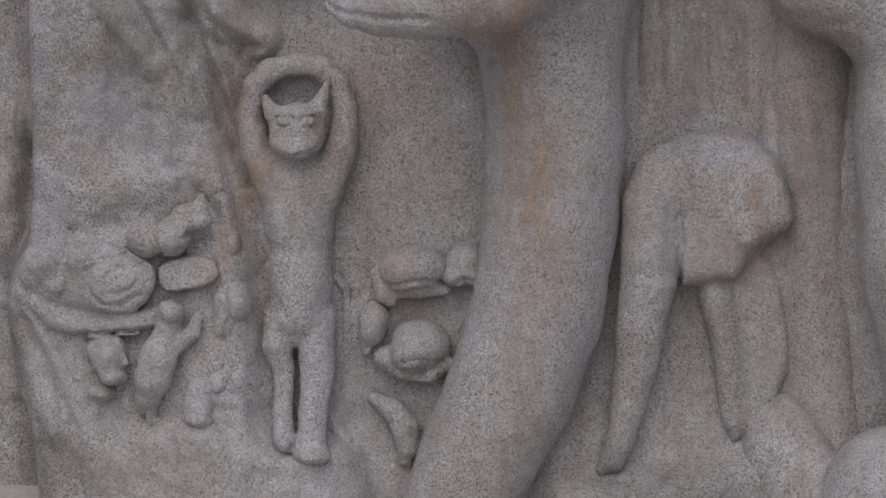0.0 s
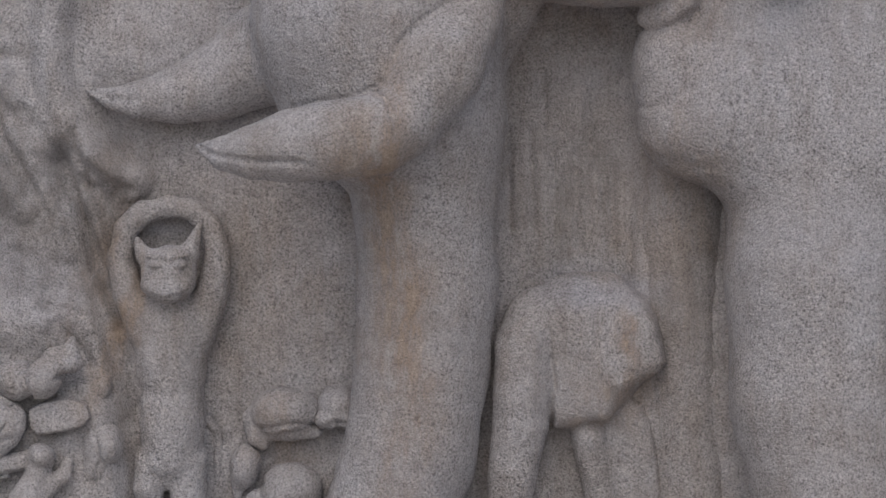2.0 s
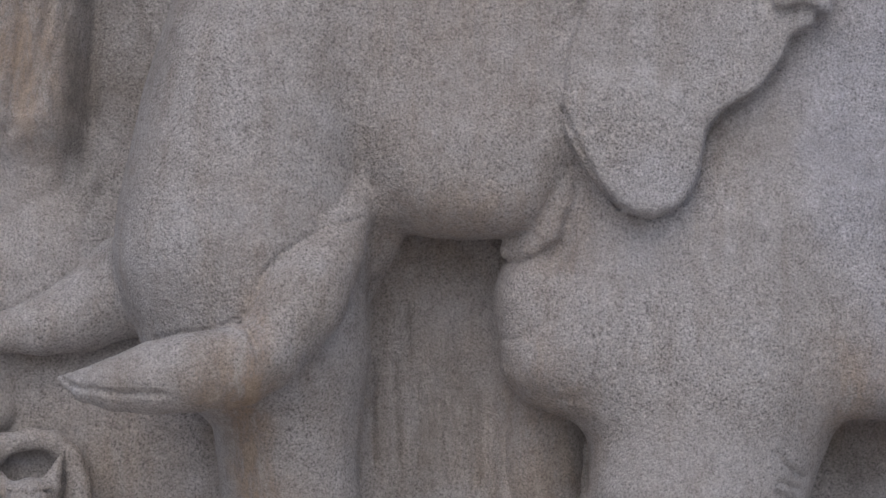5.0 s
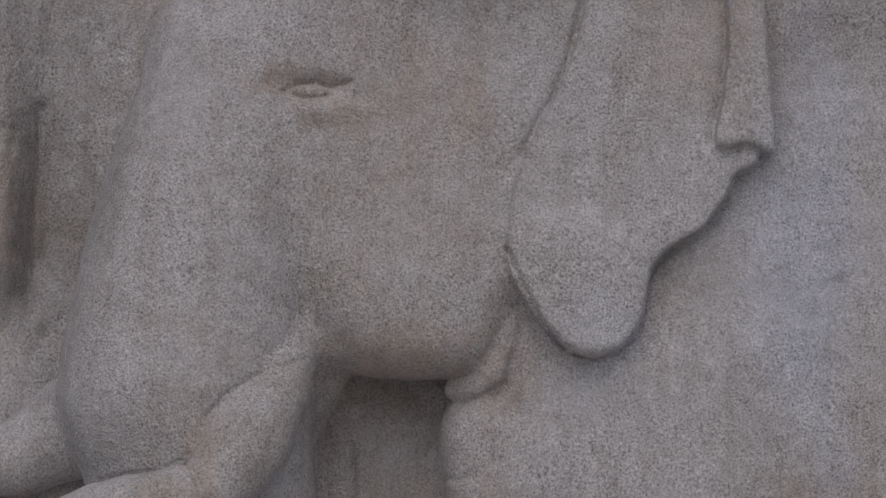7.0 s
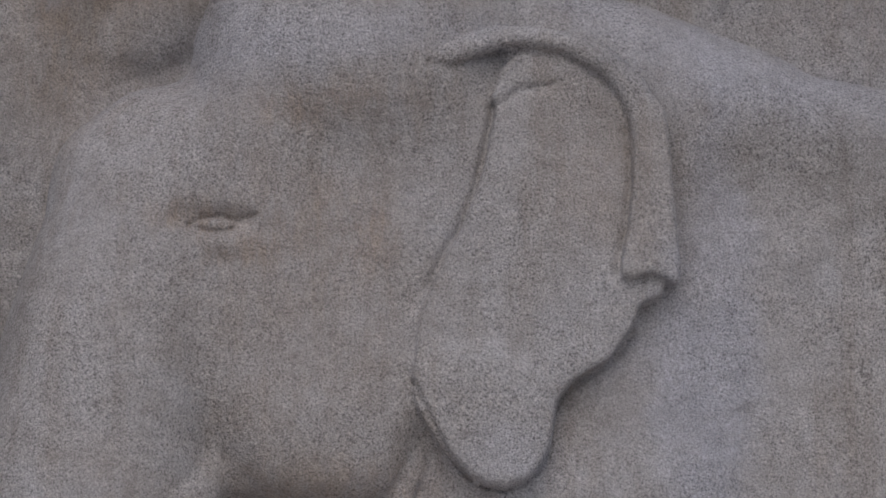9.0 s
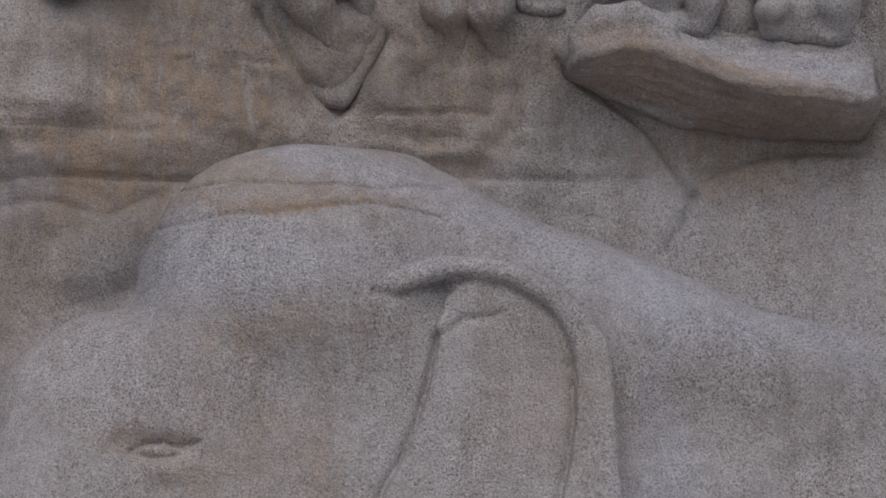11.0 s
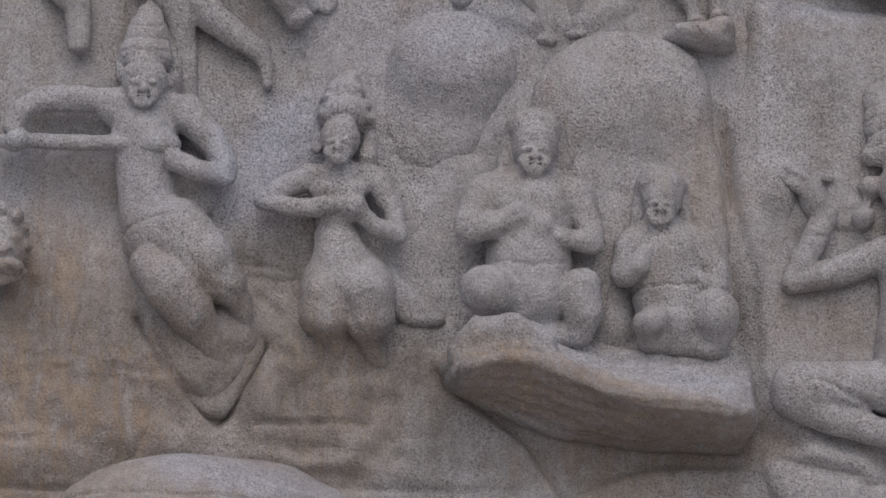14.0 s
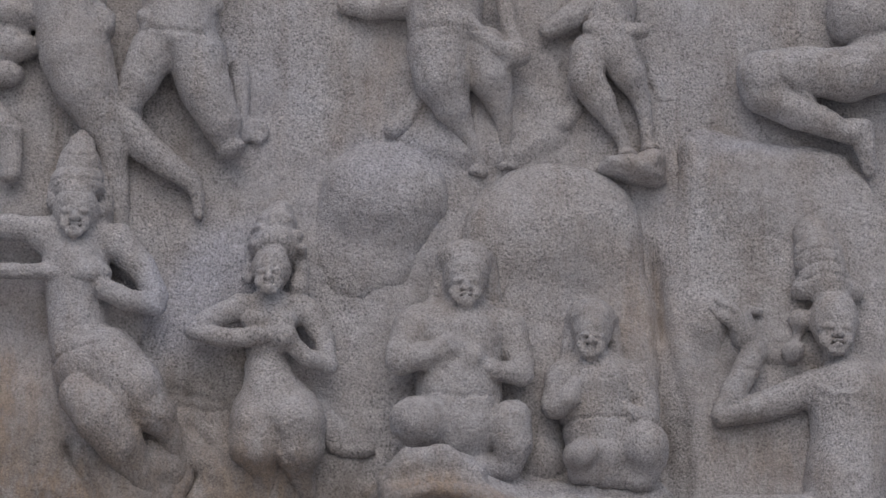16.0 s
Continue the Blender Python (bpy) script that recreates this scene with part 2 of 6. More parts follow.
def features(stone, at, w, h):
    """A worn face: heavy lids, broad nose, full lips, cheeks and chin, at half width w and half height h."""
    x, y, z = at
    for side in (-1, 1):
        stone.ball((x + side * 0.44 * w, y + 0.24 * w, z + 0.08 * h), (0.30 * w, 0.15 * w, 0.13 * h), -8 * side, blend=0.010)
        stone.groove(0.12 * w, 0.032 * w, (x + side * 0.22 * w, z - 0.08 * h), (x + side * 0.46 * w, z - 0.10 * h), (x + side * 0.70 * w, z - 0.04 * h))
        stone.groove(0.14 * w, 0.025 * w, (x + side * 0.18 * w, z + 0.26 * h), (x + side * 0.48 * w, z + 0.30 * h), (x + side * 0.74 * w, z + 0.20 * h))
        stone.ball((x + side * 0.46 * w, y + 0.50 * w, z - 0.36 * h), (0.32 * w, 0.24 * w, 0.30 * h), blend=0.03)
        stone.ball((x + side * 0.17 * w, y + 0.16 * w, z - 0.24 * h), (0.13 * w, 0.13 * w, 0.08 * h), blend=0.008)
    stone.limbs((x, y + 0.20 * w, z + 0.22 * h, 0.08 * w), (x, y + 0.10 * w, z - 0.10 * h, 0.13 * w), (x, y + 0.06 * w, z - 0.22 * h, 0.15 * w), blend=0.016)
    stone.ball((x, y + 0.22 * w, z - 0.46 * h), (0.27 * w, 0.14 * w, 0.07 * h), blend=0.010)
    stone.ball((x, y + 0.26 * w, z - 0.60 * h), (0.23 * w, 0.14 * w, 0.07 * h), blend=0.010)
    stone.ball((x, y + 0.50 * w, z - 0.80 * h), (0.40 * w, 0.26 * w, 0.16 * h), blend=0.025)
    stone.groove(0.09 * w, 0.022 * w, (x - 0.22 * w, z - 0.53 * h), (x, z - 0.525 * h), (x + 0.22 * w, z - 0.53 * h))


def statue(carving, name, label, category, group="", rough=0.004, seed=0, kind=""):
    """One carved thing of granite."""
    data = carving.mesh(name, rough, seed)
    tint(data)
    data.materials.append(granite)
    return tagged(new(name, data), label, category, group, kind)


class Face:
    """The rock face: how far each point of its plane stands out."""

    def __init__(self, xs, zs):
        self.xs, self.zs = xs, zs
        self.x, self.z = np.meshgrid(xs.astype(np.float32), zs.astype(np.float32), indexing="ij")
        self.h = np.zeros(self.x.shape, np.float32)

    def step(self, height, soft, *corners):
        """A raised (or sunken) field with soft edges."""
        corners = rounded(list(corners), 1)
        d = outline(self.x, self.z, corners)
        s = np.clip(0.5 - d / (2 * soft), 0, 1)
        self.h += height * s * s * (3 - 2 * s)

    def swell(self, c, r, height, turn=0.0):
        """A rounded swelling (or hollow)."""
        co, si = math.cos(radians(turn)), math.sin(radians(turn))
        u, w = (self.x - c[0]) * co + (self.z - c[1]) * si, (self.z - c[1]) * co - (self.x - c[0]) * si
        q = np.clip(1 - (u / r[0]) ** 2 - (w / r[1]) ** 2, 0, 1)
        self.h += height * q ** 1.5

    def groove(self, width, depth, *line):
        near = np.full(self.h.shape, 1e9, np.float32)
        for a, b in zip(line, line[1:]):
            near = np.minimum(near, segment(self.x, self.z, *a, *b)[1])
        self.h -= depth * np.exp(-near / width ** 2)

    def ridges(self, *line, width=0.03, height=0.03, taper=0.5):
        """A raised limb-like welt in low relief."""
        near = np.full(self.h.shape, 1e9, np.float32)
        for a, b in zip(line, line[1:]):
            near = np.minimum(near, segment(self.x, self.z, *a, *b)[1])
        q = np.clip(1 - near / width ** 2, 0, 1)
        self.h += height * np.sqrt(q) * (taper + (1 - taper) * q)


# ---------------------------------------------------------------- iron stains that have seeped out of the rock, pale patches, and shade put into the colour
TINTS = {"iron": [], "wash": [], "shade_stain": []}


def stain(c, r, amount, turn=0.0):
    TINTS["iron"].append((c, r, amount, radians(turn)))


def wash(c, r, amount, turn=0.0):
    """A patch of paler blue-grey."""
    TINTS["wash"].append((c, r, amount, radians(turn)))


def shade_stain(c, r, amount, turn=0.0):
    """A dark grey patch: shade of recesses put into the colour, and dark stains."""
    TINTS["shade_stain"].append((c, r, amount, radians(turn)))


def tint(data):
    """Keeps on each vertex how much iron, pale wash and painted shade it carries."""
    co = np.empty(3 * len(data.vertices), np.float32)
    data.vertices.foreach_get("co", co)
    co = co.reshape(-1, 3)
    wob = co + 0.08 * np.stack([lattice(co * 4, 5), lattice(co * 4, 6), lattice(co * 4, 7)], 1) + 0.03 * np.stack([lattice(co * 14, 8), lattice(co * 14, 9), lattice(co * 14, 10)], 1)
    for kind, patches in TINTS.items():
        clear = np.ones(len(co), np.float32)
        for c, r, amount, turn in patches:
            x, z = wob[:, 0] - c[0], wob[:, 2] - c[1]
            u, w = x * math.cos(turn) + z * math.sin(turn), z * math.cos(turn) - x * math.sin(turn)
            clear *= 1 - amount * np.exp(-((u / r[0]) ** 2 + (w / r[1]) ** 2) ** 1.5)
        data.attributes.new(kind, "FLOAT", "POINT").data.foreach_set("value", 1 - clear)


stain((-1.027, 1.723), (0.106, 0.76), 0.7, 3)
stain((-0.969, 0.99), (0.127, 0.599), 0.35, 0)
stain((-1.085, 1.951), (0.138, 0.138), 0.39, 0)
stain((-1.499, 0.894), (0.092, 0.138), 0.35, 0)
stain((-0.053, 1.316), (0.037, 0.138), 0.7, 8)
stain((-0.079, 1.088), (0.138, 0.092), 0.39, 0)
stain((-0.237, 0.949), (0.138, 0.046), 0.39, 0)
stain((-0.195, 1.634), (0.368, 0.921), 0.12, 0)
stain((0.145, 1.499), (0.207, 1.151), 0.2, 0)
stain((-1.544, 1.515), (0.368, 0.506), 0.2, 0)
stain((-2.262, 1.674), (0.092, 0.506), 0.35, -18)
stain((-2.751, 1.696), (0.138, 0.276), 0.27, 0)
stain((-1.988, 3.331), (0.299, 0.368), 0.43, 10)
stain((-0.017, 2.691), (0.46, 0.138), 0.23, 0)
stain((-0.382, 2.531), (0.276, 0.184), 0.2, 0)
stain((1.44, 2.011), (0.276, 0.23), 0.47, 0)
stain((-0.25, 3.549), (0.46, 0.46), 0.06, 0)
stain((0.086, 4.886), (0.668, 0.101), 0.34, 4)
stain((-0.006, 4.775), (0.622, 0.035), 0.75, 2)
stain((-0.955, 4.941), (0.599, 0.23), 0.39, 0)
stain((-1.158, 4.565), (0.322, 0.368), 0.35, 0)
stain((-0.302, 3.823), (0.46, 0.207), 0.16, 0)
stain((-0.5, 5.335), (0.599, 0.299), 0.66, -20)
stain((-0.888, 5.022), (0.437, 0.23), 0.62, 0)
stain((-1.045, 4.832), (0.414, 0.138), 0.39, 0)
stain((-0.222, 5.41), (0.253, 0.23), 0.47, 0)
stain((0.62, 5.347), (0.322, 0.299), 0.62, 0)
stain((0.434, 5.083), (0.253, 0.138), 0.31, 0)
stain((1.746, 5.323), (0.691, 0.104), 0.47, -10)
stain((1.837, 5.097), (0.553, 0.138), 0.43, 0)
stain((1.277, 5.402), (0.23, 0.115), 0.39, -30)
stain((1.744, 5.12), (0.299, 0.207), 0.39, 0)
stain((2.068, 4.885), (0.368, 0.368), 0.22, 0)
stain((-0.577, 5.742), (0.161, 0.368), 0.31, -10)
stain((-0.529, 5.754), (0.299, 0.506), 0.47, -10)
stain((2.218, 6.32), (0.138, 0.276), 0.31, 0)
stain((0.127, 5.621), (0.46, 0.391), 0.31, 0)
stain((1.078, 7.303), (0.092, 0.276), 0.23, 0)
stain((2.371, 7.035), (0.276, 0.138), 0.2, 0)
stain((-0.626, 5.897), (0.207, 0.368), 0.27, -10)
stain((0.549, 5.483), (0.345, 0.138), 0.39, 0)
stain((-0.425, 5.325), (0.322, 0.207), 0.35, 0)
stain((-2.48, 0.188), (0.322, 0.138), 0.12, 0)
stain((0.143, 1.816), (0.138, 0.46), 0.23, 0)
stain((-0.245, 2.76), (0.368, 0.092), 0.2, 0)
stain((-2.17, 1.306), (0.06, 0.345), 0.7, -17)
stain((-2.227, 1.674), (0.069, 0.207), 0.4, -10)
stain((-0.204, 3.48), (0.506, 0.599), 0.1, 0)
stain((-0.686, 3.825), (0.161, 0.092), 0.4, 0)
stain((0.944, 3.966), (0.276, 0.368), 0.15, 0)
stain((-0.305, 4.334), (0.506, 0.276), 0.1, 0)
wash((1.423, 3.505), (0.104, 0.967), 0.7, 0)
wash((1.305, 3.045), (0.138, 0.599), 0.45, 4)
wash((0.528, 2.839), (0.207, 0.138), 0.35, 0)
wash((1.486, 2.58), (0.092, 0.921), 0.5, 0)
wash((0.328, 6.431), (0.161, 0.253), 0.75, -30)
wash((0.445, 6.607), (0.184, 0.138), 0.5, 0)
wash((1.018, 6.745), (0.253, 0.253), 0.35, 0)
wash((1.152, 6.947), (0.276, 0.115), 0.5, 0)
wash((0.595, 7.185), (0.207, 0.368), 0.3, 0)
wash((2.667, 7.083), (0.276, 0.046), 0.7, -8)
wash((0.249, 6.445), (0.115, 0.23), 0.6, -20)
wash((0.202, 4.969), (0.414, 0.092), 0.55, -6)
wash((0.782, 4.711), (0.599, 0.115), 0.6, -20)
wash((1.706, 4.291), (0.691, 0.161), 0.5, -12)
wash((-0.49, 4.496), (0.322, 0.207), 0.35, 0)
wash((1.899, 5.486), (0.506, 0.092), 0.4, -8)
wash((-2.965, 1.302), (0.115, 0.207), 0.5, 0)
wash((-2.705, 1.65), (0.138, 0.115), 0.5, 0)
wash((-3.102, 1.857), (0.069, 0.276), 0.6, 0)
wash((-1.983, 1.721), (0.092, 0.032), 0.6, 0)
wash((-0.217, 1.509), (0.253, 0.06), 0.6, 0)
wash((-2.472, 1.535), (0.207, 0.207), 0.3, 0)
shade_stain((0.97, 5.159), (0.161, 0.391), 0.55, 0)
shade_stain((0.854, 5.446), (0.138, 0.207), 0.4, 0)
shade_stain((0.292, 5.32), (0.092, 0.138), 0.4, 0)
shade_stain((1.744, 5.167), (0.599, 0.092), 0.3, -8)
shade_stain((-1.061, 5.496), (0.276, 0.138), 0.2, 0)
shade_stain((-3.09, 0.462), (0.138, 0.506), 0.45, 10)
shade_stain((-2.238, 1.72), (0.069, 0.368), 0.25, -14)
shade_stain((-3.129, 1.394), (0.092, 0.46), 0.35, 0)
shade_stain((-1.729, 1.262), (0.138, 0.368), 0.2, 0)
shade_stain((-1.545, 0.478), (0.276, 0.276), 0.25, 0)
shade_stain((-0.715, 0.486), (0.138, 0.368), 0.25, 0)
# recesses beside the trunk and behind the foreleg, made darker
shade_stain((-0.324, 1.778), (0.207, 0.46), 0.35, 0)
shade_stain((0.177, 1.686), (0.138, 0.599), 0.25, 0)
shade_stain((-1.735, 3.262), (0.069, 0.599), 0.5, 0)
shade_stain((0.334, 5.891), (0.161, 0.138), 0.45, 0)
shade_stain((0.971, 5.538), (0.184, 0.253), 0.4, 0)
shade_stain((2.371, 5.659), (0.058, 0.46), 0.5, -8)
shade_stain((2.726, 6.512), (0.138, 0.276), 0.25, 0)
shade_stain((2.5, 7.297), (0.138, 0.276), 0.2, 0)
shade_stain((-2.82, 1.904), (0.368, 0.276), 0.3, 0)
shade_stain((-3.046, 0.111), (0.276, 0.138), 0.4, 0)
# ledge underside: its shade and warm bounced light painted in as brown
stain((1.558, 5.323), (0.419, 0.084), 0.3, -22)
stain((2.095, 5.2), (0.373, 0.061), 0.3, -3)
shade_stain((1.908, 5.233), (0.605, 0.079), 0.3, -10)
wash((2.116, 5.416), (0.256, 0.084), 0.4, -6)
shade_stain((-0.494, 5.54), (0.353, 0.306), 0.32, 0)
shade_stain((0.543, 5.363), (0.448, 0.259), 0.5, 0)
shade_stain((1.7, 5.067), (0.613, 0.141), 0.25, 0)
shade_stain((0.349, 5.895), (0.19, 0.095), 0.4, 0)
shade_stain((-0.795, 4.749), (0.349, 0.279), 0.4, 40)
stain((-0.917, 4.947), (0.304, 0.14), 0.4, 0)
shade_stain((0.179, 5.58), (0.378, 0.189), 0.3, 0)
shade_stain((-1.076, 4.709), (0.373, 0.28), 0.3, 0)
wash((-1.196, 4.898), (0.14, 0.14), 0.5, 0)
shade_stain((0.976, 4.296), (0.14, 0.256), 0.35, 0)
shade_stain((1.861, 4.018), (0.559, 0.233), 0.45, 0)
shade_stain((-0.508, 0.119), (0.367, 0.092), 0.4, 0)
shade_stain((-0.284, 0.591), (0.138, 0.208), 0.3, 0)
# gap at the far left, its shade painted into the colour
shade_stain((-3.175, 0.918), (0.094, 1.173), 0.5, 0)
shade_stain((0.147, 1.286), (0.138, 0.596), 0.3, 0)
shade_stain((-2.571, 1.811), (0.532, 0.324), 0.35, 0)
shade_stain((-0.393, 0.121), (0.458, 0.115), 0.4, 0)
shade_stain((-0.169, 0.666), (0.299, 0.368), 0.3, 0)
shade_stain((-0.386, 5.611), (0.305, 0.258), 0.4, 0)
# under the crowned figure's arm: recess shade painted in, over browner wall
shade_stain((2.673, 5.739), (0.263, 0.215), 0.35, 0)
stain((2.719, 5.667), (0.239, 0.167), 0.35, 0)
shade_stain((2.586, 6.158), (0.144, 0.144), 0.3, 0)
wash((0.35, 6.364), (0.215, 0.311), 0.6, -25)
wash((0.211, 6.162), (0.119, 0.167), 0.6, 0)
shade_stain((-1.705, 3.273), (0.139, 0.601), 0.55, 0)
stain((-1.96, 3.319), (0.139, 0.37), 0.4, 0)
# hollow under the elephant's belly, shade painted into its colour
shade_stain((1.43, 1.803), (0.138, 0.161), 0.5, 0)
wash((-0.095, 4.535), (0.672, 0.134), 0.5, 0)
stain((-0.005, 4.218), (0.357, 0.089), 0.22, 0)
shade_stain((-0.094, 4.105), (0.579, 0.201), 0.16, 0)
wash((1.677, 4.344), (0.682, 0.136), 0.4, -15)
wash((1.273, 3.079), (0.133, 0.534), 0.5, 0)
shade_stain((-1.518, 3.726), (0.162, 0.763), 0.45, 0)
shade_stain((-1.315, 4.357), (0.186, 0.139), 0.3, 0)
wash((1.368, 2.974), (0.156, 0.535), 0.5, 0)
stain((-0.215, 4.25), (0.201, 0.089), 0.3, 0)
stain((0.031, 3.687), (0.111, 0.111), 0.3, 0)
stain((-0.437, 3.665), (0.201, 0.089), 0.3, 0)

# ---------------------------------------------------------------- ground and rock face
def sheet(name, xs, ys, height, material):
    grid = np.array([(x, y, height(x, y)) for x in xs for y in ys])
    m = len(ys)
    quads = [(i * m + j, (i + 1) * m + j, (i + 1) * m + j + 1, i * m + j + 1) for i in range(len(xs) - 1) for j in range(m - 1)]
    data = bpy.data.meshes.new(name)
    data.from_pydata(grid.tolist(), [], quads)
    data.materials.append(material)
    return new(name, data)


far = [-900, -300, -100, -40, -20, -12, -8, -4, 0, 4, 8, 12, 14, 16, 20, 40, 100, 300, 900]
tagged(sheet("ground", far, far, lambda x, y: 0.05 * math.sin(x * 1.3) * math.sin(y * 0.9), earth), "bare trodden earth in front of the carved rock", "ground", kind="structure")

spread = lambda lo, hi, step, out: np.concatenate([np.linspace(lo - out, lo, 40)[:-1], np.arange(lo, hi, step), np.linspace(hi, hi + out, 40)[1:]])
face = Face(spread(-3.6, 4.2, 0.014, 9.0), spread(-0.3, 7.7, 0.014, 4.5))
face.step(0.097, 0.083, (-3.143, 3.245), (-2.486, 3.24), (-2.187, 2.203), (-2.212, 1.74), (-2.168, 1.158), (-2.099, 0.645), (-2.077, 0.316), (-1.889, 0.295), (-1.701, 0.25), (-1.655, -0.479), (-3.08, -0.502), (-3.027, 0.093), (-3.189, 0.635), (-3.211, 0.917), (-3.066, 1.106), (-3.084, 1.855))
face.step(0.06, 0.041, (-3.067, 1.059), (-2.498, 1.157), (-2.168, 1.112), (-2.123, 0.597), (-2.148, 0.315), (-1.795, 0.249), (-1.702, -0.48), (-2.864, -0.498), (-2.788, 0.214), (-2.975, 0.637), (-3.116, 0.871))
face.step(0.078, 0.041, (-2.763, 0.309), (-2.431, 0.348), (-2.266, 0.338), (-2.077, 0.222), (-1.889, 0.248), (-1.748, 0.296), (-1.654, 0.086), (-1.608, -0.478), (-2.745, -0.496))
face.step(-0.42, 0.06, (-3.906, 2.787), (-3.1, 2.783), (-3.096, 1.808), (-3.09, 1.153), (-3.199, 0.918), (-3.201, 0.635), (-3.074, 0.211), (-3.128, -0.502), (-3.947, -0.516))
face.step(0.161, 0.092, (-0.86, 0.119), (-0.397, 0.148), (-0.098, 0.245), (0.292, 0.249), (1.429, 0.216), (1.443, -0.894), (-1.562, -0.951), (-0.953, 0.001))
face.swell((-2.85, 1.529), (0.253, 0.437), 0.051, 0)
face.swell((-2.776, 1.948), (0.138, 0.253), 0.046, 20)
face.swell((-2.496, 1.507), (0.138, 0.322), 0.037, 10)
face.groove(0.023, 0.032, (-2.387, 2.018), (-2.295, 1.763), (-2.26, 1.531), (-2.191, 1.252), (-2.098, 0.995))
face.groove(0.018, 0.03, (-2.329, 1.902), (-2.225, 1.531), (-2.167, 1.322))
face.groove(0.018, 0.028, (-2.282, 1.949), (-2.189, 1.67), (-2.144, 1.322))
face.groove(0.018, 0.018, (-2.752, 2.018), (-2.659, 1.832), (-2.589, 1.646))
face.groove(0.023, 0.023, (-2.496, 1.437), (-2.402, 1.344), (-2.285, 1.204))
face.groove(0.014, 0.014, (-2.613, 1.646), (-2.495, 1.623), (-2.426, 1.414))
face.groove(0.018, 0.023, (-1.793, 0.951), (-1.735, 0.858))
face.swell((-3.255, 1.246), (0.138, 0.368), 0.092, 0)
face.groove(0.023, 0.037, (-2.39, 2.082), (-2.344, 1.943), (-2.18, 1.874))
face.step(0.101, 0.115, (-3.278, 5.254), (-1.972, 5.252), (-1.849, 4.085), (-1.811, 3.505), (-1.801, 3.076), (-1.958, 3.013), (-3.258, 2.97))
face.groove(0.06, 0.028, (-1.725, 4.784), (-1.73, 3.621), (-1.75, 3.088), (-1.819, 2.856))
face.groove(0.023, 0.028, (-1.955, 4.318), (-1.985, 3.528), (-2.051, 3.064))
face.swell((-1.955, 2.509), (0.391, 0.276), 0.06, 30)
face.groove(0.017, 0.028, (-0.579, 2.122), (-0.569, 1.73))
face.groove(0.017, 0.028, (-0.487, 2.144), (-0.477, 1.753))
face.groove(0.017, 0.028, (-0.395, 2.075), (-0.385, 1.683))
face.groove(0.017, 0.028, (-0.303, 2.052), (-0.293, 1.66))
face.groove(0.017, 0.028, (-0.222, 2.028), (-0.212, 1.683))
face.groove(0.017, 0.028, (-0.153, 2.005), (-0.148, 1.637))
face.groove(0.017, 0.028, (-0.349, 1.96), (-0.337, 1.591))
face.groove(0.017, 0.028, (-0.44, 2.374), (-0.427, 2.144))
face.groove(0.017, 0.028, (-0.256, 2.305), (-0.245, 2.097))
face.step(-0.051, 0.037, (-0.624, 2.306), (-0.393, 2.651), (-0.116, 2.672), (-0.05, 2.028), (-0.063, 1.498), (-0.122, 0.992), (-0.629, 0.993))
face.step(0.051, 0.092, (-2.148, 5.564), (-0.744, 5.617), (-0.53, 5.486), (-0.179, 5.623), (-0.035, 5.395), (0.108, 5.252), (0.109, 5.132), (-0.5, 5.054), (-1.314, 4.974), (-2.126, 4.99))
face.groove(0.021, 0.051, (-0.203, 5.684), (-0.035, 5.395), (0.136, 5.242), (0.201, 5.349), (0.318, 5.568))
face.swell((0.058, 5.565), (0.253, 0.299), 0.092, -25)
face.swell((0.602, 5.596), (0.253, 0.161), 0.06, 0)
face.step(0.05, 0.069, (0.226, 5.133), (0.295, 5.447), (0.483, 5.594), (0.578, 5.474), (0.791, 5.476), (0.862, 5.38), (0.814, 5.139), (0.579, 4.992), (0.297, 5.085))
face.groove(0.012, 0.023, (-1.661, 4.942), (-0.964, 4.963), (-0.615, 4.947), (-0.218, 4.966))
face.groove(0.012, 0.023, (0.532, 4.973), (0.908, 4.967), (1.167, 4.965), (1.427, 4.982))
face.groove(0.012, 0.021, (0.296, 5.23), (0.579, 5.237), (0.767, 5.234))
face.groove(0.012, 0.018, (-1.435, 5.164), (-0.969, 5.159), (-0.641, 5.143))
face.groove(0.021, 0.037, (1.052, 5.479), (1.17, 5.36), (1.429, 5.193), (1.545, 5.002), (1.61, 4.902))
face.groove(0.021, 0.032, (1.611, 4.955), (1.735, 5.028), (1.949, 5.09), (2.49, 5.095), (2.803, 5.038))
face.groove(0.018, 0.028, (1.61, 4.907), (1.566, 4.787), (1.495, 4.667))
face.step(-0.055, 0.046, (1.17, 5.384), (1.429, 5.193), (1.616, 4.955), (1.901, 5.09), (2.567, 5.108), (2.57, 5.253), (1.62, 5.292))
face.step(0.06, 0.06, (-1.921, 5.76), (-0.982, 5.735), (-0.909, 5.651), (-0.9, 5.217), (-1.061, 5.12), (-1.899, 5.111))
face.groove(0.023, 0.023, (-0.728, 5.994), (-0.653, 5.776), (-0.731, 5.532))
face.groove(0.016, 0.023, (0.293, 5.787), (0.412, 5.691), (0.483, 5.522))
face.swell((-0.818, 4.647), (0.368, 0.184), 0.069, 30)
face.groove(0.009, 0.014, (0.862, 5.677), (1.005, 5.683), (1.088, 5.711))
face.groove(0.016, 0.028, (2.286, 6.538), (2.3, 6.362), (2.313, 6.199))
face.groove(0.014, 0.018, (2.27, 6.69), (2.296, 6.437), (2.309, 6.211), (2.386, 5.889), (2.4, 5.448), (2.418, 5.205))
face.step(0.078, 0.069, (2.345, 6.742), (2.567, 6.798), (2.631, 6.444), (3.071, 6.402), (3.022, 4.972), (2.417, 5.157), (2.372, 5.79), (2.308, 6.186))
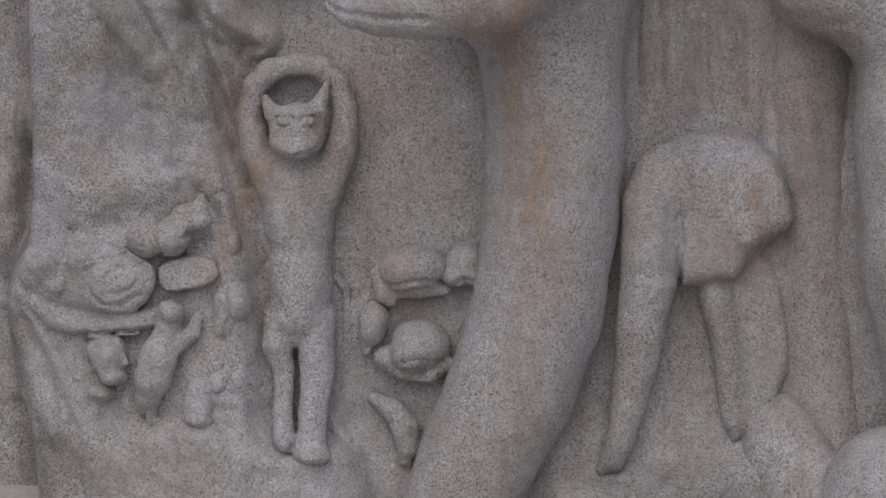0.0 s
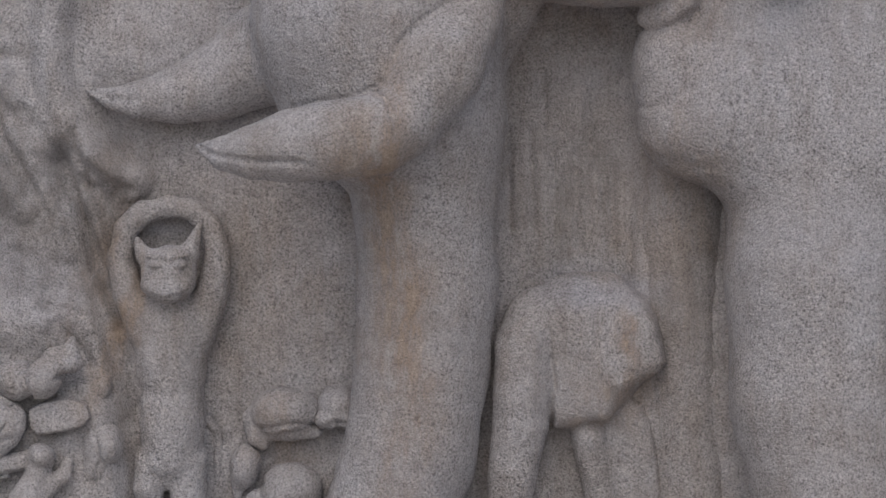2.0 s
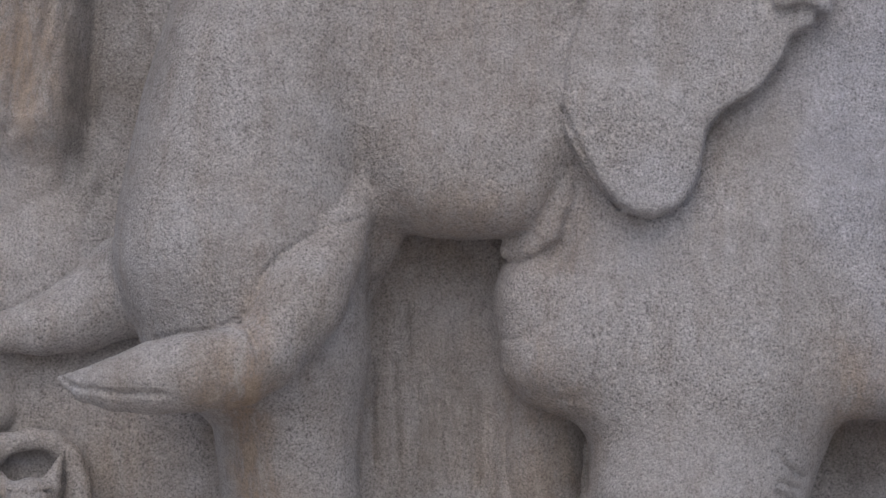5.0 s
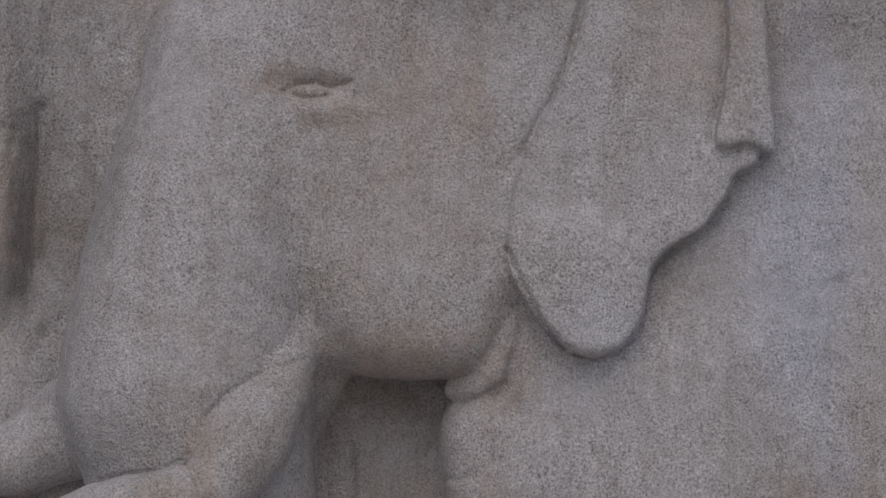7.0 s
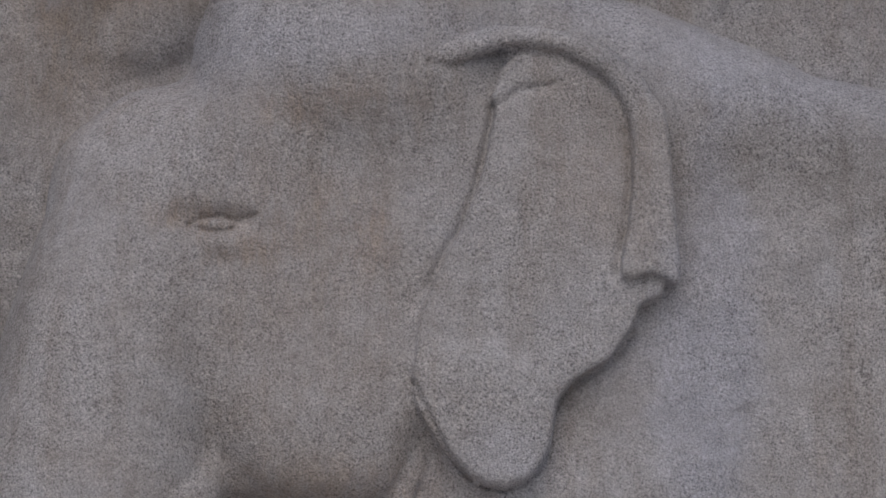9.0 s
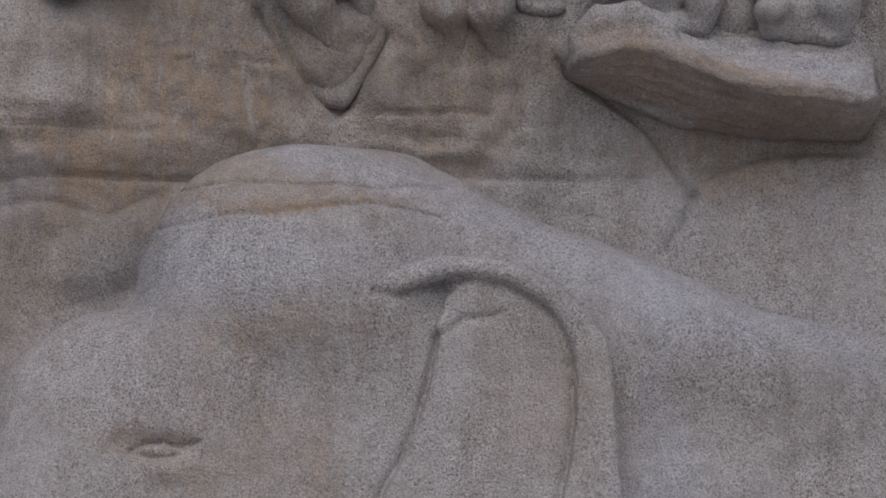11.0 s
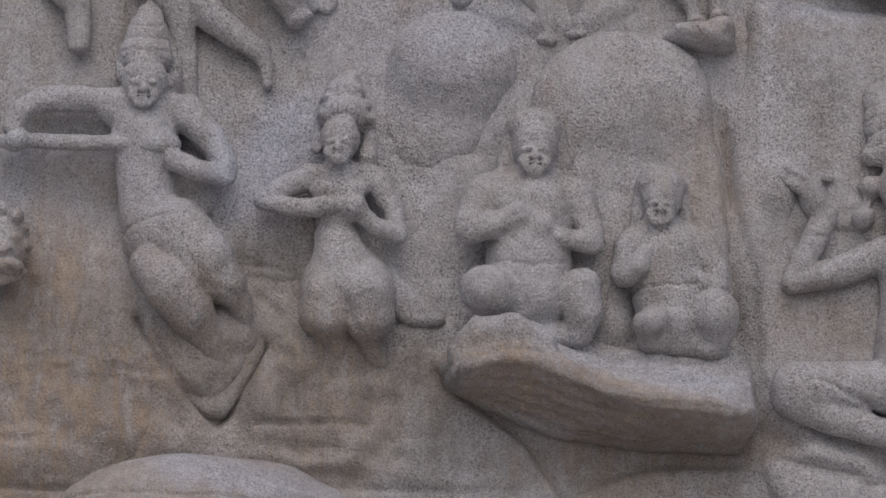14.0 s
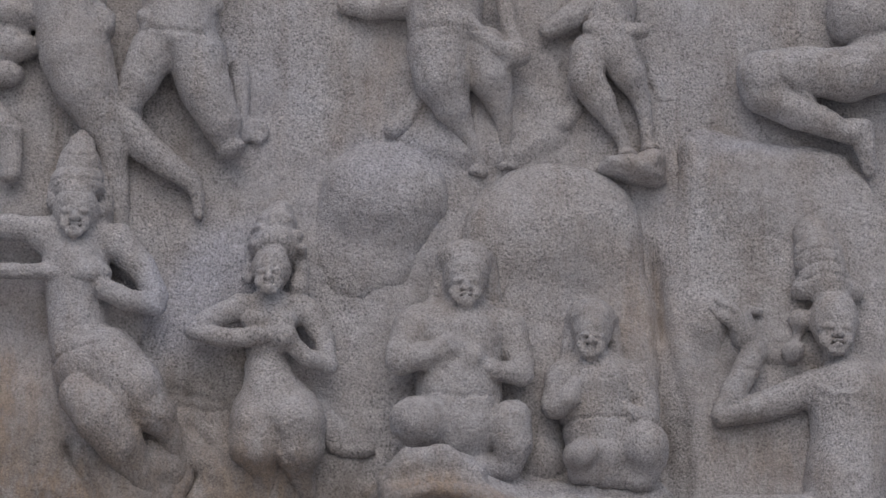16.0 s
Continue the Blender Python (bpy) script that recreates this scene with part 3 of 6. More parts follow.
face.swell((2.505, 6.29), (0.115, 0.184), 0.069, 0)
face.step(0.078, 0.069, (2.394, 5.205), (2.549, 5.183), (2.948, 5.068), (3.743, 4.982), (3.732, 4.741), (2.4, 4.964))
face.swell((2.471, 6.898), (0.138, 0.207), 0.051, 0)
face.swell((-0.426, 6.183), (0.207, 0.276), -0.037, 0)
face.step(0.032, 0.046, (1.139, 7.095), (1.31, 7.307), (1.902, 7.326), (1.949, 7.12), (1.652, 6.957), (1.31, 6.998))
face.step(-0.23, 0.055, (0.981, 1.45), (1.096, 1.679), (1.188, 1.954), (1.805, 1.952), (1.799, 0.302), (0.977, 0.302))
face.ridges((-3.352, 1.105), (-3.21, 1.012), (-3.116, 0.871), (-3.023, 0.636), (-2.953, 0.401), (-2.812, 0.214), width=0.101, height=0.041)
face.groove(0.018, 0.023, (-3.069, 0.777), (-2.975, 0.59), (-2.882, 0.355))
face.groove(0.018, 0.018, (-3.141, 0.683), (-3.072, 0.447), (-2.978, 0.212))
face.swell((-2.638, 1.319), (0.253, 0.138), 0.041, 20)
face.swell((-2.426, 1.344), (0.138, 0.161), 0.032, 0)
face.groove(0.014, 0.014, (-2.449, 1.39), (-2.378, 1.414), (-2.308, 1.391))
face.groove(0.023, 0.028, (-3.107, 1.948), (-3.098, 1.621), (-3.089, 1.2))
face.swell((-3.169, 1.586), (0.069, 0.173), 0.138, 0)
face.groove(0.028, 0.023, (-2.423, 1.949), (-2.376, 1.833), (-2.388, 1.949))
face.swell((-1.065, 5.287), (0.322, 0.138), 0.041, 0)
face.swell((-0.433, 5.27), (0.345, 0.138), 0.046, -20)
face.groove(0.014, 0.018, (-1.426, 4.83), (-1.055, 4.858), (-0.821, 4.789), (-0.637, 4.885))
face.swell((1.794, 5.78), (0.138, 0.23), 0.078, 0)
face.swell((1.78, 5.633), (0.161, 0.138), 0.06, 0)
face.groove(0.021, 0.032, (-2.332, 2.129), (-2.309, 2.013), (-2.199, 1.925), (-2.11, 1.897))
face.groove(0.021, 0.028, (-2.671, 2.198), (-2.578, 2.036), (-2.508, 1.873))
face.groove(0.023, 0.028, (-2.414, 2.013), (-2.274, 1.711), (-2.205, 1.479))
face.groove(0.016, 0.021, (-2.368, 1.711), (-2.275, 1.502), (-2.182, 1.177))
face.groove(0.014, 0.018, (0.242, 5.949), (0.337, 5.902), (0.433, 5.892))
face.groove(0.014, 0.016, (0.267, 5.876), (0.362, 5.853), (0.457, 5.855))
face.groove(0.014, 0.014, (-0.635, 6.031), (-0.559, 5.837), (-0.576, 5.594))
face.groove(0.014, 0.014, (-0.446, 6.01), (-0.417, 5.791), (-0.481, 5.547))
face.groove(0.014, 0.014, (-0.69, 5.496), (-0.457, 5.511), (-0.291, 5.454), (-0.103, 5.433))
face.groove(0.016, 0.018, (1.028, 5.45), (1.241, 5.333), (1.406, 5.19), (1.523, 5.024))
face.ridges((-2.422, 2.75), (-2.428, 2.428), (-2.41, 2.267), (-2.34, 2.129), (-2.215, 2.002), (-2.108, 1.931), width=0.092, height=0.08)
face.ridges((-2.772, 2.474), (-2.633, 2.347), (-2.535, 2.239), (-2.447, 2.082), width=0.055, height=0.05)
face.ridges((-2.843, 2.243), (-2.704, 2.077), (-2.611, 1.948), (-2.537, 1.817), width=0.069, height=0.05)
face.ridges((-2.587, 2.128), (-2.471, 1.962), (-2.374, 1.794), (-2.355, 1.644), width=0.051, height=0.03)
face.groove(0.021, 0.03, (-2.535, 2.217), (-2.461, 2.106), (-2.409, 2.055), (-2.4, 2.013))
face.groove(0.019, 0.026, (-2.344, 2.059), (-2.227, 1.932), (-2.134, 1.886))
face.groove(0.023, 0.03, (-2.67, 2.448), (-2.588, 2.43))
face.groove(0.014, 0.02, (-2.742, 2.221), (-2.625, 2.059), (-2.532, 1.873))
face.groove(0.01, 0.016, (-2.332, 1.897), (-2.251, 1.549), (-2.112, 1.178))
face.groove(0.01, 0.014, (-2.286, 1.828), (-2.2, 1.526), (-2.135, 1.317))
face.groove(0.01, 0.014, (-2.368, 1.734), (-2.263, 1.386), (-2.201, 1.177))
face.groove(0.012, 0.012, (-2.533, 1.385), (-2.439, 1.42), (-2.387, 1.455))
face.groove(0.014, 0.012, (-2.65, 1.687), (-2.591, 1.659), (-2.579, 1.711))
face.step(-0.05, 0.04, (-1.634, 5.111), (-1.134, 5.11), (-1.315, 3.946), (-1.405, 3.482), (-1.54, 2.695), (-1.744, 2.856), (-1.713, 3.946))
face.groove(0.028, 0.035, (-1.703, 3.76), (-1.729, 3.389), (-1.746, 3.064), (-1.749, 2.902))
face.groove(0.021, 0.022, (-1.858, 3.667), (-1.937, 3.342), (-2.028, 3.087))
face.groove(0.014, 0.014, (-1.8, 3.667), (-1.868, 3.365), (-1.959, 3.157))
face.groove(0.017, 0.022, (2.262, 6.617), (2.298, 6.466), (2.313, 6.227))
face.groove(0.025, 0.014, (1.026, 7.558), (1.052, 7.325), (1.138, 7.198))
face.groove(0.02, 0.012, (1.161, 7.563), (1.182, 7.277))
face.swell((0.966, 7.4), (0.122, 0.22), 0.025, 0)
face.groove(0.015, 0.014, (1.855, 7.639), (1.903, 7.457), (1.926, 7.249))
face.groove(0.017, 0.012, (0.596, 7.544), (0.672, 7.339), (0.626, 7.182))
face.groove(0.014, 0.012, (0.002, 6.81), (-0.087, 6.381), (-0.435, 6.029))
face.groove(0.012, 0.016, (-0.561, 5.443), (-0.398, 5.47), (-0.209, 5.376))
face.groove(0.012, 0.016, (-0.139, 5.377), (-0.147, 5.209), (-0.226, 5.065))
face.groove(0.014, 0.014, (0.233, 5.698), (0.328, 5.578), (0.447, 5.507))
face.groove(0.012, 0.014, (0.636, 5.461), (0.59, 5.388), (0.496, 5.363))
face.swell((0.614, 5.316), (0.165, 0.141), 0.04, 0)
face.swell((0.308, 5.312), (0.118, 0.165), 0.04, 0)
face.groove(0.012, 0.014, (0.448, 5.386), (0.473, 5.218), (0.44, 5.002))
face.groove(0.012, 0.014, (0.731, 5.511), (0.755, 5.318), (0.733, 5.126))
face.groove(0.01, 0.012, (0.157, 5.99), (0.23, 5.918), (0.372, 5.908))
# broad unevenness, tool marks and pitting; the top of the rock leans back
points = np.stack([face.x.ravel(), face.z.ravel(), np.zeros(face.x.size)], 1)
for size, deep in ((2.2, 0.05), (0.7, 0.022), (0.22, 0.012), (0.07, 0.0055), (0.028, 0.003)):
    face.h += deep * lattice(points / size, int(size * 100)).reshape(face.h.shape)
# chisel strokes, mostly upright
stroke = np.stack([face.x.ravel() / 0.022 + 0.6 * face.z.ravel(), face.z.ravel() / 0.13, np.zeros(face.x.size)], 1)
face.h += 0.0045 * (lattice(stroke, 71) * np.clip(lattice(points / 0.5, 72) + 0.4, 0, 1)).reshape(face.h.shape)
# the raw rock of the left buttress and the layered band above the elephant are rougher
raw = np.clip((-1.75 - face.x - 0.25 * (face.z - 1)) / 0.25, 0, 1) * np.clip((2.9 - face.z) / 0.4, 0, 1)
layer = np.clip(1.4 - np.abs(face.z - 5.2) / 0.6, 0, 1) * np.clip((1.6 - face.x) / 0.8, 0, 1)
slant = np.stack([face.x.ravel() / 0.075 + face.z.ravel() * 3.0, face.z.ravel() / 0.2, np.zeros(face.x.size)], 1)
bed = np.stack([face.x.ravel() / 0.55, (face.z + 0.08 * face.x).ravel() / 0.055, np.zeros(face.x.size)], 1)
face.h += (raw.ravel() * (0.014 * lattice(slant, 81) + 0.007 * lattice(points / 0.09, 82) + 0.006 * lattice(points / 0.035, 83))
           + layer.ravel() * (0.012 * lattice(bed, 84) + 0.010 * lattice(points / 0.06, 85) + 0.012 * lattice(points / 0.16, 86))).reshape(face.h.shape)
away = np.maximum(np.maximum(np.abs(face.x - 0.3) - 4.2, face.z - 8.4), 0)
face.h -= 0.08 * away ** 2 * (1 + 0.3 * np.sin(face.x))


def rock_face():
    a, b = face.h.shape
    ys = DISTANCE - face.h
    front = np.stack([face.x, ys, face.z], 2).reshape(-1, 3)
    rim = [i * b for i in range(a)] + [(a - 1) * b + j for j in range(1, b)] + [i * b + b - 1 for i in range(a - 2, -1, -1)] + [j for j in range(b - 2, 0, -1)]
    back = front[rim].copy()
    back[:, 1] = DISTANCE + 9.0
    i, j = np.meshgrid(np.arange(a - 1), np.arange(b - 1), indexing="ij")
    quads = np.stack([i * b + j, (i + 1) * b + j, (i + 1) * b + j + 1, i * b + j + 1], 2).reshape(-1, 4).tolist()
    k, m = len(front), len(rim)
    quads += [(rim[(q + 1) % m], rim[q], k + q, k + (q + 1) % m) for q in range(m)]
    data = bpy.data.meshes.new("wall_north")
    data.from_pydata(np.concatenate([front, back]).tolist(), [], quads + [tuple(k + q for q in range(m))])
    data.polygons.foreach_set("use_smooth", [True] * len(data.polygons))
    data.materials.append(granite)
    tint(data)
    tagged(new("wall_north", data), "grey-brown granite rock face with iron stains and chisel marks", "rock face", kind="structure")


rock_face()

# ---------------------------------------------------------------- carvings

stone = Carving(0.0098, 0.069)
stone.slab(14.608, 0.391, 0.299, (2.739, 4.196), (2.3, 4.299), (1.686, 4.42), (1.298, 4.574), (0.772, 4.736), (0.496, 4.63), (0.085, 4.467), (-0.594, 4.075), (-0.587, 3.167), (0.118, 2.909), (0.119, 2.639), (0.175, 2.324), (0.277, 1.964), (0.524, 1.785), (1.107, 1.966), (2.003, 1.946), (2.226, 2.036))
stone.ball((0.029, 14.539, 4.447), (0.717, 0.51, 0.6))
stone.ball((0.028, 14.481, 4.636), (0.601, 0.38, 0.404), -6)
stone.limbs((0.363, 14.516, 4.76, 0.25), (0.57, 14.504, 4.689, 0.216), (0.801, 14.504, 4.56, 0.216), (1.123, 14.504, 4.393, 0.254), (1.515, 14.516, 4.237, 0.261), blend=0.138)
stone.ball((-0.374, 14.539, 3.961), (0.49, 0.414, 0.597))
stone.limbs((-0.635, 14.412, 3.922, 0.248), (-0.599, 14.424, 3.535, 0.253), (-0.576, 14.435, 3.194, 0.237), blend=0.138)
stone.slab(14.424, 0.288, 0.207, (-0.563, 4.537), (-0.651, 4.037), (-0.669, 3.135), (-0.555, 2.822), (-0.376, 2.67), (-0.153, 2.653), (0.048, 2.648), (0.159, 2.711), (0.249, 2.912), (0.428, 3.181), (0.608, 3.586), (0.609, 4.129), (0.43, 4.402), (0.069, 4.584), (-0.27, 4.606))
stone.limbs((-0.292, 14.435, 3.013, 0.294), (-0.065, 14.435, 3.013, 0.294))
stone.limbs((-0.449, 14.412, 2.826, 0.153), (-0.178, 14.401, 2.812, 0.153), (0.082, 14.412, 2.826, 0.144), blend=0.069)
stone.limbs((-0.774, 14.539, 4.048, 0.314), (-0.841, 14.527, 3.867, 0.375), (-0.912, 14.52, 3.59, 0.418), (-0.982, 14.511, 3.268, 0.455), (-1.048, 14.504, 2.948, 0.472), (-1.081, 14.493, 2.652, 0.481), (-1.085, 14.488, 2.573, 0.49), (-1.038, 14.481, 2.323, 0.442), (-0.924, 14.481, 2.155, 0.34), (-0.903, 14.516, 1.906, 0.286), (-0.895, 14.539, 1.519, 0.276), (-0.916, 14.557, 1.175, 0.264), (-0.965, 14.573, 0.828, 0.265), (-1.073, 14.585, 0.503, 0.254), (-1.201, 14.596, 0.245, 0.238), (-1.341, 14.608, -0.107, 0.224), blend=0.092)
stone.limbs((-1, 14.539, 3.993, 0.246), (-0.851, 14.516, 4.071, 0.239), blend=0.115)
stone.limbs((1.292, 14.435, 2.113, 0.192), (1.675, 14.435, 2.102, 0.192), (2.126, 14.447, 2.126, 0.192), blend=0.055)
stone.limbs((-0.493, 14.458, 2.811, 0.14), (-0.552, 14.539, 2.644, 0.105), (-0.613, 14.631, 2.464, 0.078), blend=0.069)
stone.limbs((-0.289, 14.447, 2.845, 0.181), (-0.062, 14.435, 2.845, 0.181), blend=0.069)
stone.limbs((0.886, 14.72, 2.594, 0.571), (0.818, 14.63, 2.071, 0.505), (0.734, 14.53, 1.573, 0.422), (0.704, 14.48, 1.054, 0.369), (0.76, 14.458, 0.711, 0.335), (0.79, 14.458, 0.439, 0.335), (0.803, 14.447, 0.214, 0.389), blend=0.115)
stone.limbs((0.143, 14.769, 2.132, 0.204), (0.129, 14.787, 1.717, 0.19), (0.131, 14.792, 1.277, 0.176), (0.186, 14.792, 0.488, 0.167), (0.234, 14.792, 0.162, 0.185), blend=0.028)
stone.ball((0.611, 14.49, 4.085), (0.475, 0.299, 0.52), blend=0.138)
stone.groove(0.069, -0.018, (1.722, 3.602), (1.792, 3.715), (1.951, 3.806), (2.11, 3.851))
stone.groove(0.028, 0.018, (1.469, 2.288), (1.476, 2.688), (1.496, 3))
stone.ball((0.134, 14.48, 2.376), (0.208, 0.22, 0.272), blend=0.06)
stone.ball((0.19, 14.48, 2.161), (0.245, 0.25, 0.217), blend=0.06)
stone.ball((0.348, 14.44, 2.24), (0.203, 0.26, 0.361), blend=0.12)
stone.limbs((0.211, 14.29, 2.953, 0.056), (0.184, 14.29, 2.774, 0.06), (0.148, 14.31, 2.659, 0.063), (0.077, 14.34, 2.598, 0.058), (-0.001, 14.4, 2.587, 0.05), blend=0.03)
stone.groove(0.014, 0.008, (-0.081, 2.24), (-0.013, 2.229), (0.077, 2.244), (0.156, 2.307))
stone.groove(0.018, 0.006, (-0.054, 2.087), (0.043, 2.026), (0.167, 1.996), (0.279, 1.992))
stone.groove(0.011, 0.009, (-0.066, 2.557), (0.01, 2.53), (0.099, 2.556), (0.184, 2.623), (0.222, 2.73))
stone.groove(0.013, 0.006, (-0.058, 2.161), (-0.018, 2.123), (0.032, 2.127))
stone.limbs((-0.648, 14.4, 2.918, 0.117), (-0.675, 14.34, 2.78, 0.13), (-0.729, 14.2, 2.573, 0.147), (-0.82, 14.07, 2.379, 0.168), (-0.966, 14.01, 2.172, 0.149), blend=0.022)
stone.limbs((-0.957, 14, 2.181, 0.145), (-1.068, 13.96, 2.124, 0.158), (-1.226, 13.93, 2.102, 0.155), (-1.392, 13.94, 2.074, 0.138), (-1.538, 13.97, 2.05, 0.105), (-1.653, 14.01, 2.048, 0.068), (-1.725, 14.06, 2.063, 0.035), (-1.765, 14.08, 2.074, 0.015), blend=0.012)
stone.groove(0.011, 0.02, (-1.751, 2.067), (-1.694, 2.045), (-1.579, 2.023), (-1.468, 2.014), (-1.335, 2.014))
stone.groove(0.01, 0.018, (-1.066, 2.29), (-1.027, 2.27), (-0.996, 2.215), (-0.974, 2.139))
stone.groove(0.011, 0.012, (-1.407, 2.226), (-1.318, 2.246), (-1.229, 2.255), (-1.118, 2.281), (-1.052, 2.323))
stone.groove(0.011, 0.012, (-0.971, 2.483), (-0.888, 2.567), (-0.806, 2.627), (-0.71, 2.669), (-0.599, 2.708))
stone.limbs((-1.564, 14.64, 2.441, 0.212), (-1.745, 14.6, 2.337, 0.156), (-1.902, 14.57, 2.284, 0.119), (-2.054, 14.55, 2.259, 0.085), (-2.174, 14.54, 2.268, 0.048), (-2.273, 14.54, 2.298, 0.016), blend=0.05)
stone.groove(0.01, 0.016, (-2.253, 2.294), (-2.171, 2.267), (-2.056, 2.26))
stone.groove(0.011, 0.016, (1.037, 1.788), (1.087, 1.725), (1.158, 1.687))
stone.groove(0.01, 0.014, (1.046, 1.671), (1.131, 1.64))
stone.groove(0.01, 0.014, (1.042, 1.627), (1.114, 1.591))
stone.groove(0.01, 0.012, (1.051, 1.591), (1.096, 1.564))
stone.slab(14.247, 0.152, 0.025, (0.523, 4.335), (0.658, 4.476), (0.803, 4.437), (0.926, 4.381), (1.015, 4.268), (1.181, 4.065), (1.207, 3.728), (1.198, 3.468), (1.124, 3.45), (1.082, 3.415), (1.057, 3.33), (1.012, 3.274), (0.967, 3.207), (0.9, 3.174), (0.824, 3.134), (0.766, 3.059), (0.743, 2.97), (0.734, 2.881), (0.698, 2.804), (0.634, 2.737), (0.556, 2.711), (0.483, 2.718), (0.412, 2.753), (0.344, 2.831), (0.28, 2.937), (0.225, 3.05), (0.19, 3.126), (0.219, 3.393), (0.309, 3.605), (0.387, 3.751), (0.466, 3.964), (0.491, 4.087), blend=0.018)
stone.slab(14.188, 0.113, 0.03, (0.218, 3.058), (0.295, 2.936), (0.361, 2.83), (0.423, 2.763), (0.482, 2.73), (0.555, 2.723), (0.622, 2.752), (0.682, 2.809), (0.715, 2.88), (0.725, 2.969), (0.717, 3.146), (0.495, 3.235), (0.274, 3.191), blend=0.1)
stone.slab(14.22, 0.18, 0.03, (1.058, 4.265), (1.192, 4.231), (1.217, 4.039), (1.232, 3.77), (1.256, 3.506), (1.212, 3.502), (1.172, 3.533), (1.123, 3.547), (1.079, 3.522), (0.999, 3.54), (1.036, 3.725), (1.06, 3.95), (1.057, 4.152), blend=0.012)
stone.groove(0.018, 0.013, (0.993, 4.358), (1.041, 4.245), (1.058, 4.132), (1.059, 3.952), (1.037, 3.728), (1, 3.549))
stone.groove(0.02, 0.022, (0.768, 4.3), (0.634, 4.284), (0.522, 4.217), (0.495, 4.086), (0.468, 3.962), (0.391, 3.749), (0.302, 3.602), (0.253, 3.504))
stone.groove(0.011, 0.016, (0.19, 3.138), (0.225, 3.06), (0.28, 2.944), (0.344, 2.831), (0.413, 2.749), (0.483, 2.714), (0.556, 2.705), (0.634, 2.731), (0.703, 2.8), (0.741, 2.882), (0.751, 2.97), (0.775, 3.059), (0.834, 3.128), (0.909, 3.166), (0.976, 3.199), (1.021, 3.266), (1.064, 3.326))
stone.groove(0.066, -0.009, (0.794, 3.146), (0.94, 3.324), (0.985, 3.502))
stone.limbs((0.312, 14.12, 4.417, 0.038), (0.386, 14.11, 4.433, 0.054), (0.532, 14.1, 4.487, 0.049), (0.666, 14.1, 4.489, 0.047), (0.823, 14.1, 4.458, 0.049), (0.969, 14.1, 4.383, 0.054), (1.069, 14.11, 4.279, 0.063), (1.125, 14.12, 4.156, 0.072), (1.135, 14.13, 3.954, 0.076), blend=0.02)
stone.groove(0.016, 0.014, (0.272, 4.382), (0.375, 4.373), (0.509, 4.428), (0.644, 4.444), (0.8, 4.412), (0.93, 4.338), (1.006, 4.238), (1.045, 4.107))
stone.ball((-0.585, 14.1, 3.786), (0.173, 0.07, 0.053), -3, mode='cut', blend=0.04)
stone.ball((-0.575, 14.17, 3.763), (0.089, 0.045, 0.033), blend=0.012)
stone.ball((-0.542, 14.16, 3.681), (0.089, 0.04, 0.045), blend=0.05)
stone.groove(0.011, 0.018, (-0.693, 3.755), (-0.631, 3.786), (-0.556, 3.796), (-0.482, 3.782), (-0.418, 3.793))
stone.groove(0.011, 0.009, (-0.653, 3.742), (-0.582, 3.724), (-0.504, 3.742))
stone.groove(0.011, 0.008, (-0.591, 3.71), (-0.577, 3.657), (-0.546, 3.612))
stone.groove(0.01, 0.015, (-0.595, 4.854), (-0.46, 4.845), (-0.301, 4.855), (-0.142, 4.837), (-0.006, 4.823), (0.13, 4.833), (0.266, 4.815), (0.402, 4.839), (0.539, 4.844))
stone.groove(0.011, 0.014, (-0.592, 4.683), (-0.457, 4.688), (-0.322, 4.707), (-0.187, 4.698), (-0.074, 4.708), (0.016, 4.731), (0.129, 4.736), (0.265, 4.75), (0.401, 4.737), (0.536, 4.715))
stone.groove(0.01, 0.009, (-0.007, 4.906), (0.129, 4.897), (0.197, 4.87), (0.31, 4.856))
statue(stone, "elephant_statue", "tusked bull elephant carved in grey granite, cracked tusk tip", "stone elephant", "carved elephants", 0.0035, 1)

stone = Carving(0.0085, 0.045)
stone.slab(14.645, 0.115, 0.16, (-0.613, 1.269), (-0.534, 1.406), (-0.455, 1.52), (-0.342, 1.575), (-0.127, 1.571), (-0.059, 1.495), (0.014, 1.386), (0.034, 1.182), (-0.101, 1.021), (-0.214, 0.963), (-0.396, 0.939), (-0.601, 0.995), blend=0.05)
stone.ball((-0.48, 14.61, 1.311), (0.119, 0.12, 0.183), blend=0.06)
stone.ball((-0.252, 14.62, 1.335), (0.251, 0.12, 0.206), blend=0.05)
stone.limbs((-0.507, 14.56, 1.268, 0.114), (-0.511, 14.56, 1.085, 0.114), (-0.52, 14.57, 0.924, 0.11), (-0.552, 14.58, 0.75, 0.096), (-0.568, 14.59, 0.6, 0.087), (-0.598, 14.6, 0.437, 0.076), (-0.63, 14.61, 0.296, 0.062), (-0.659, 14.61, 0.215, 0.051), (-0.698, 14.61, 0.184, 0.03), blend=0.02)
stone.slab(14.6, 0.08, 0.05, (-0.38, 1.407), (-0.262, 1.449), (-0.07, 1.454), (-0.002, 1.409), (0.037, 1.296), (0.061, 1.173), (-0.052, 1.136), (-0.129, 1.056), (-0.164, 0.958), (-0.232, 0.976), (-0.316, 0.952), (-0.389, 0.947), blend=0.09)
stone.slab(14.56, 0.06, 0.03, (-0.175, 1.387), (-0.07, 1.444), (0.005, 1.399), (0.042, 1.297), (0.063, 1.174), (-0.057, 1.156), (-0.124, 1.092), (-0.178, 1.114), blend=0.06)
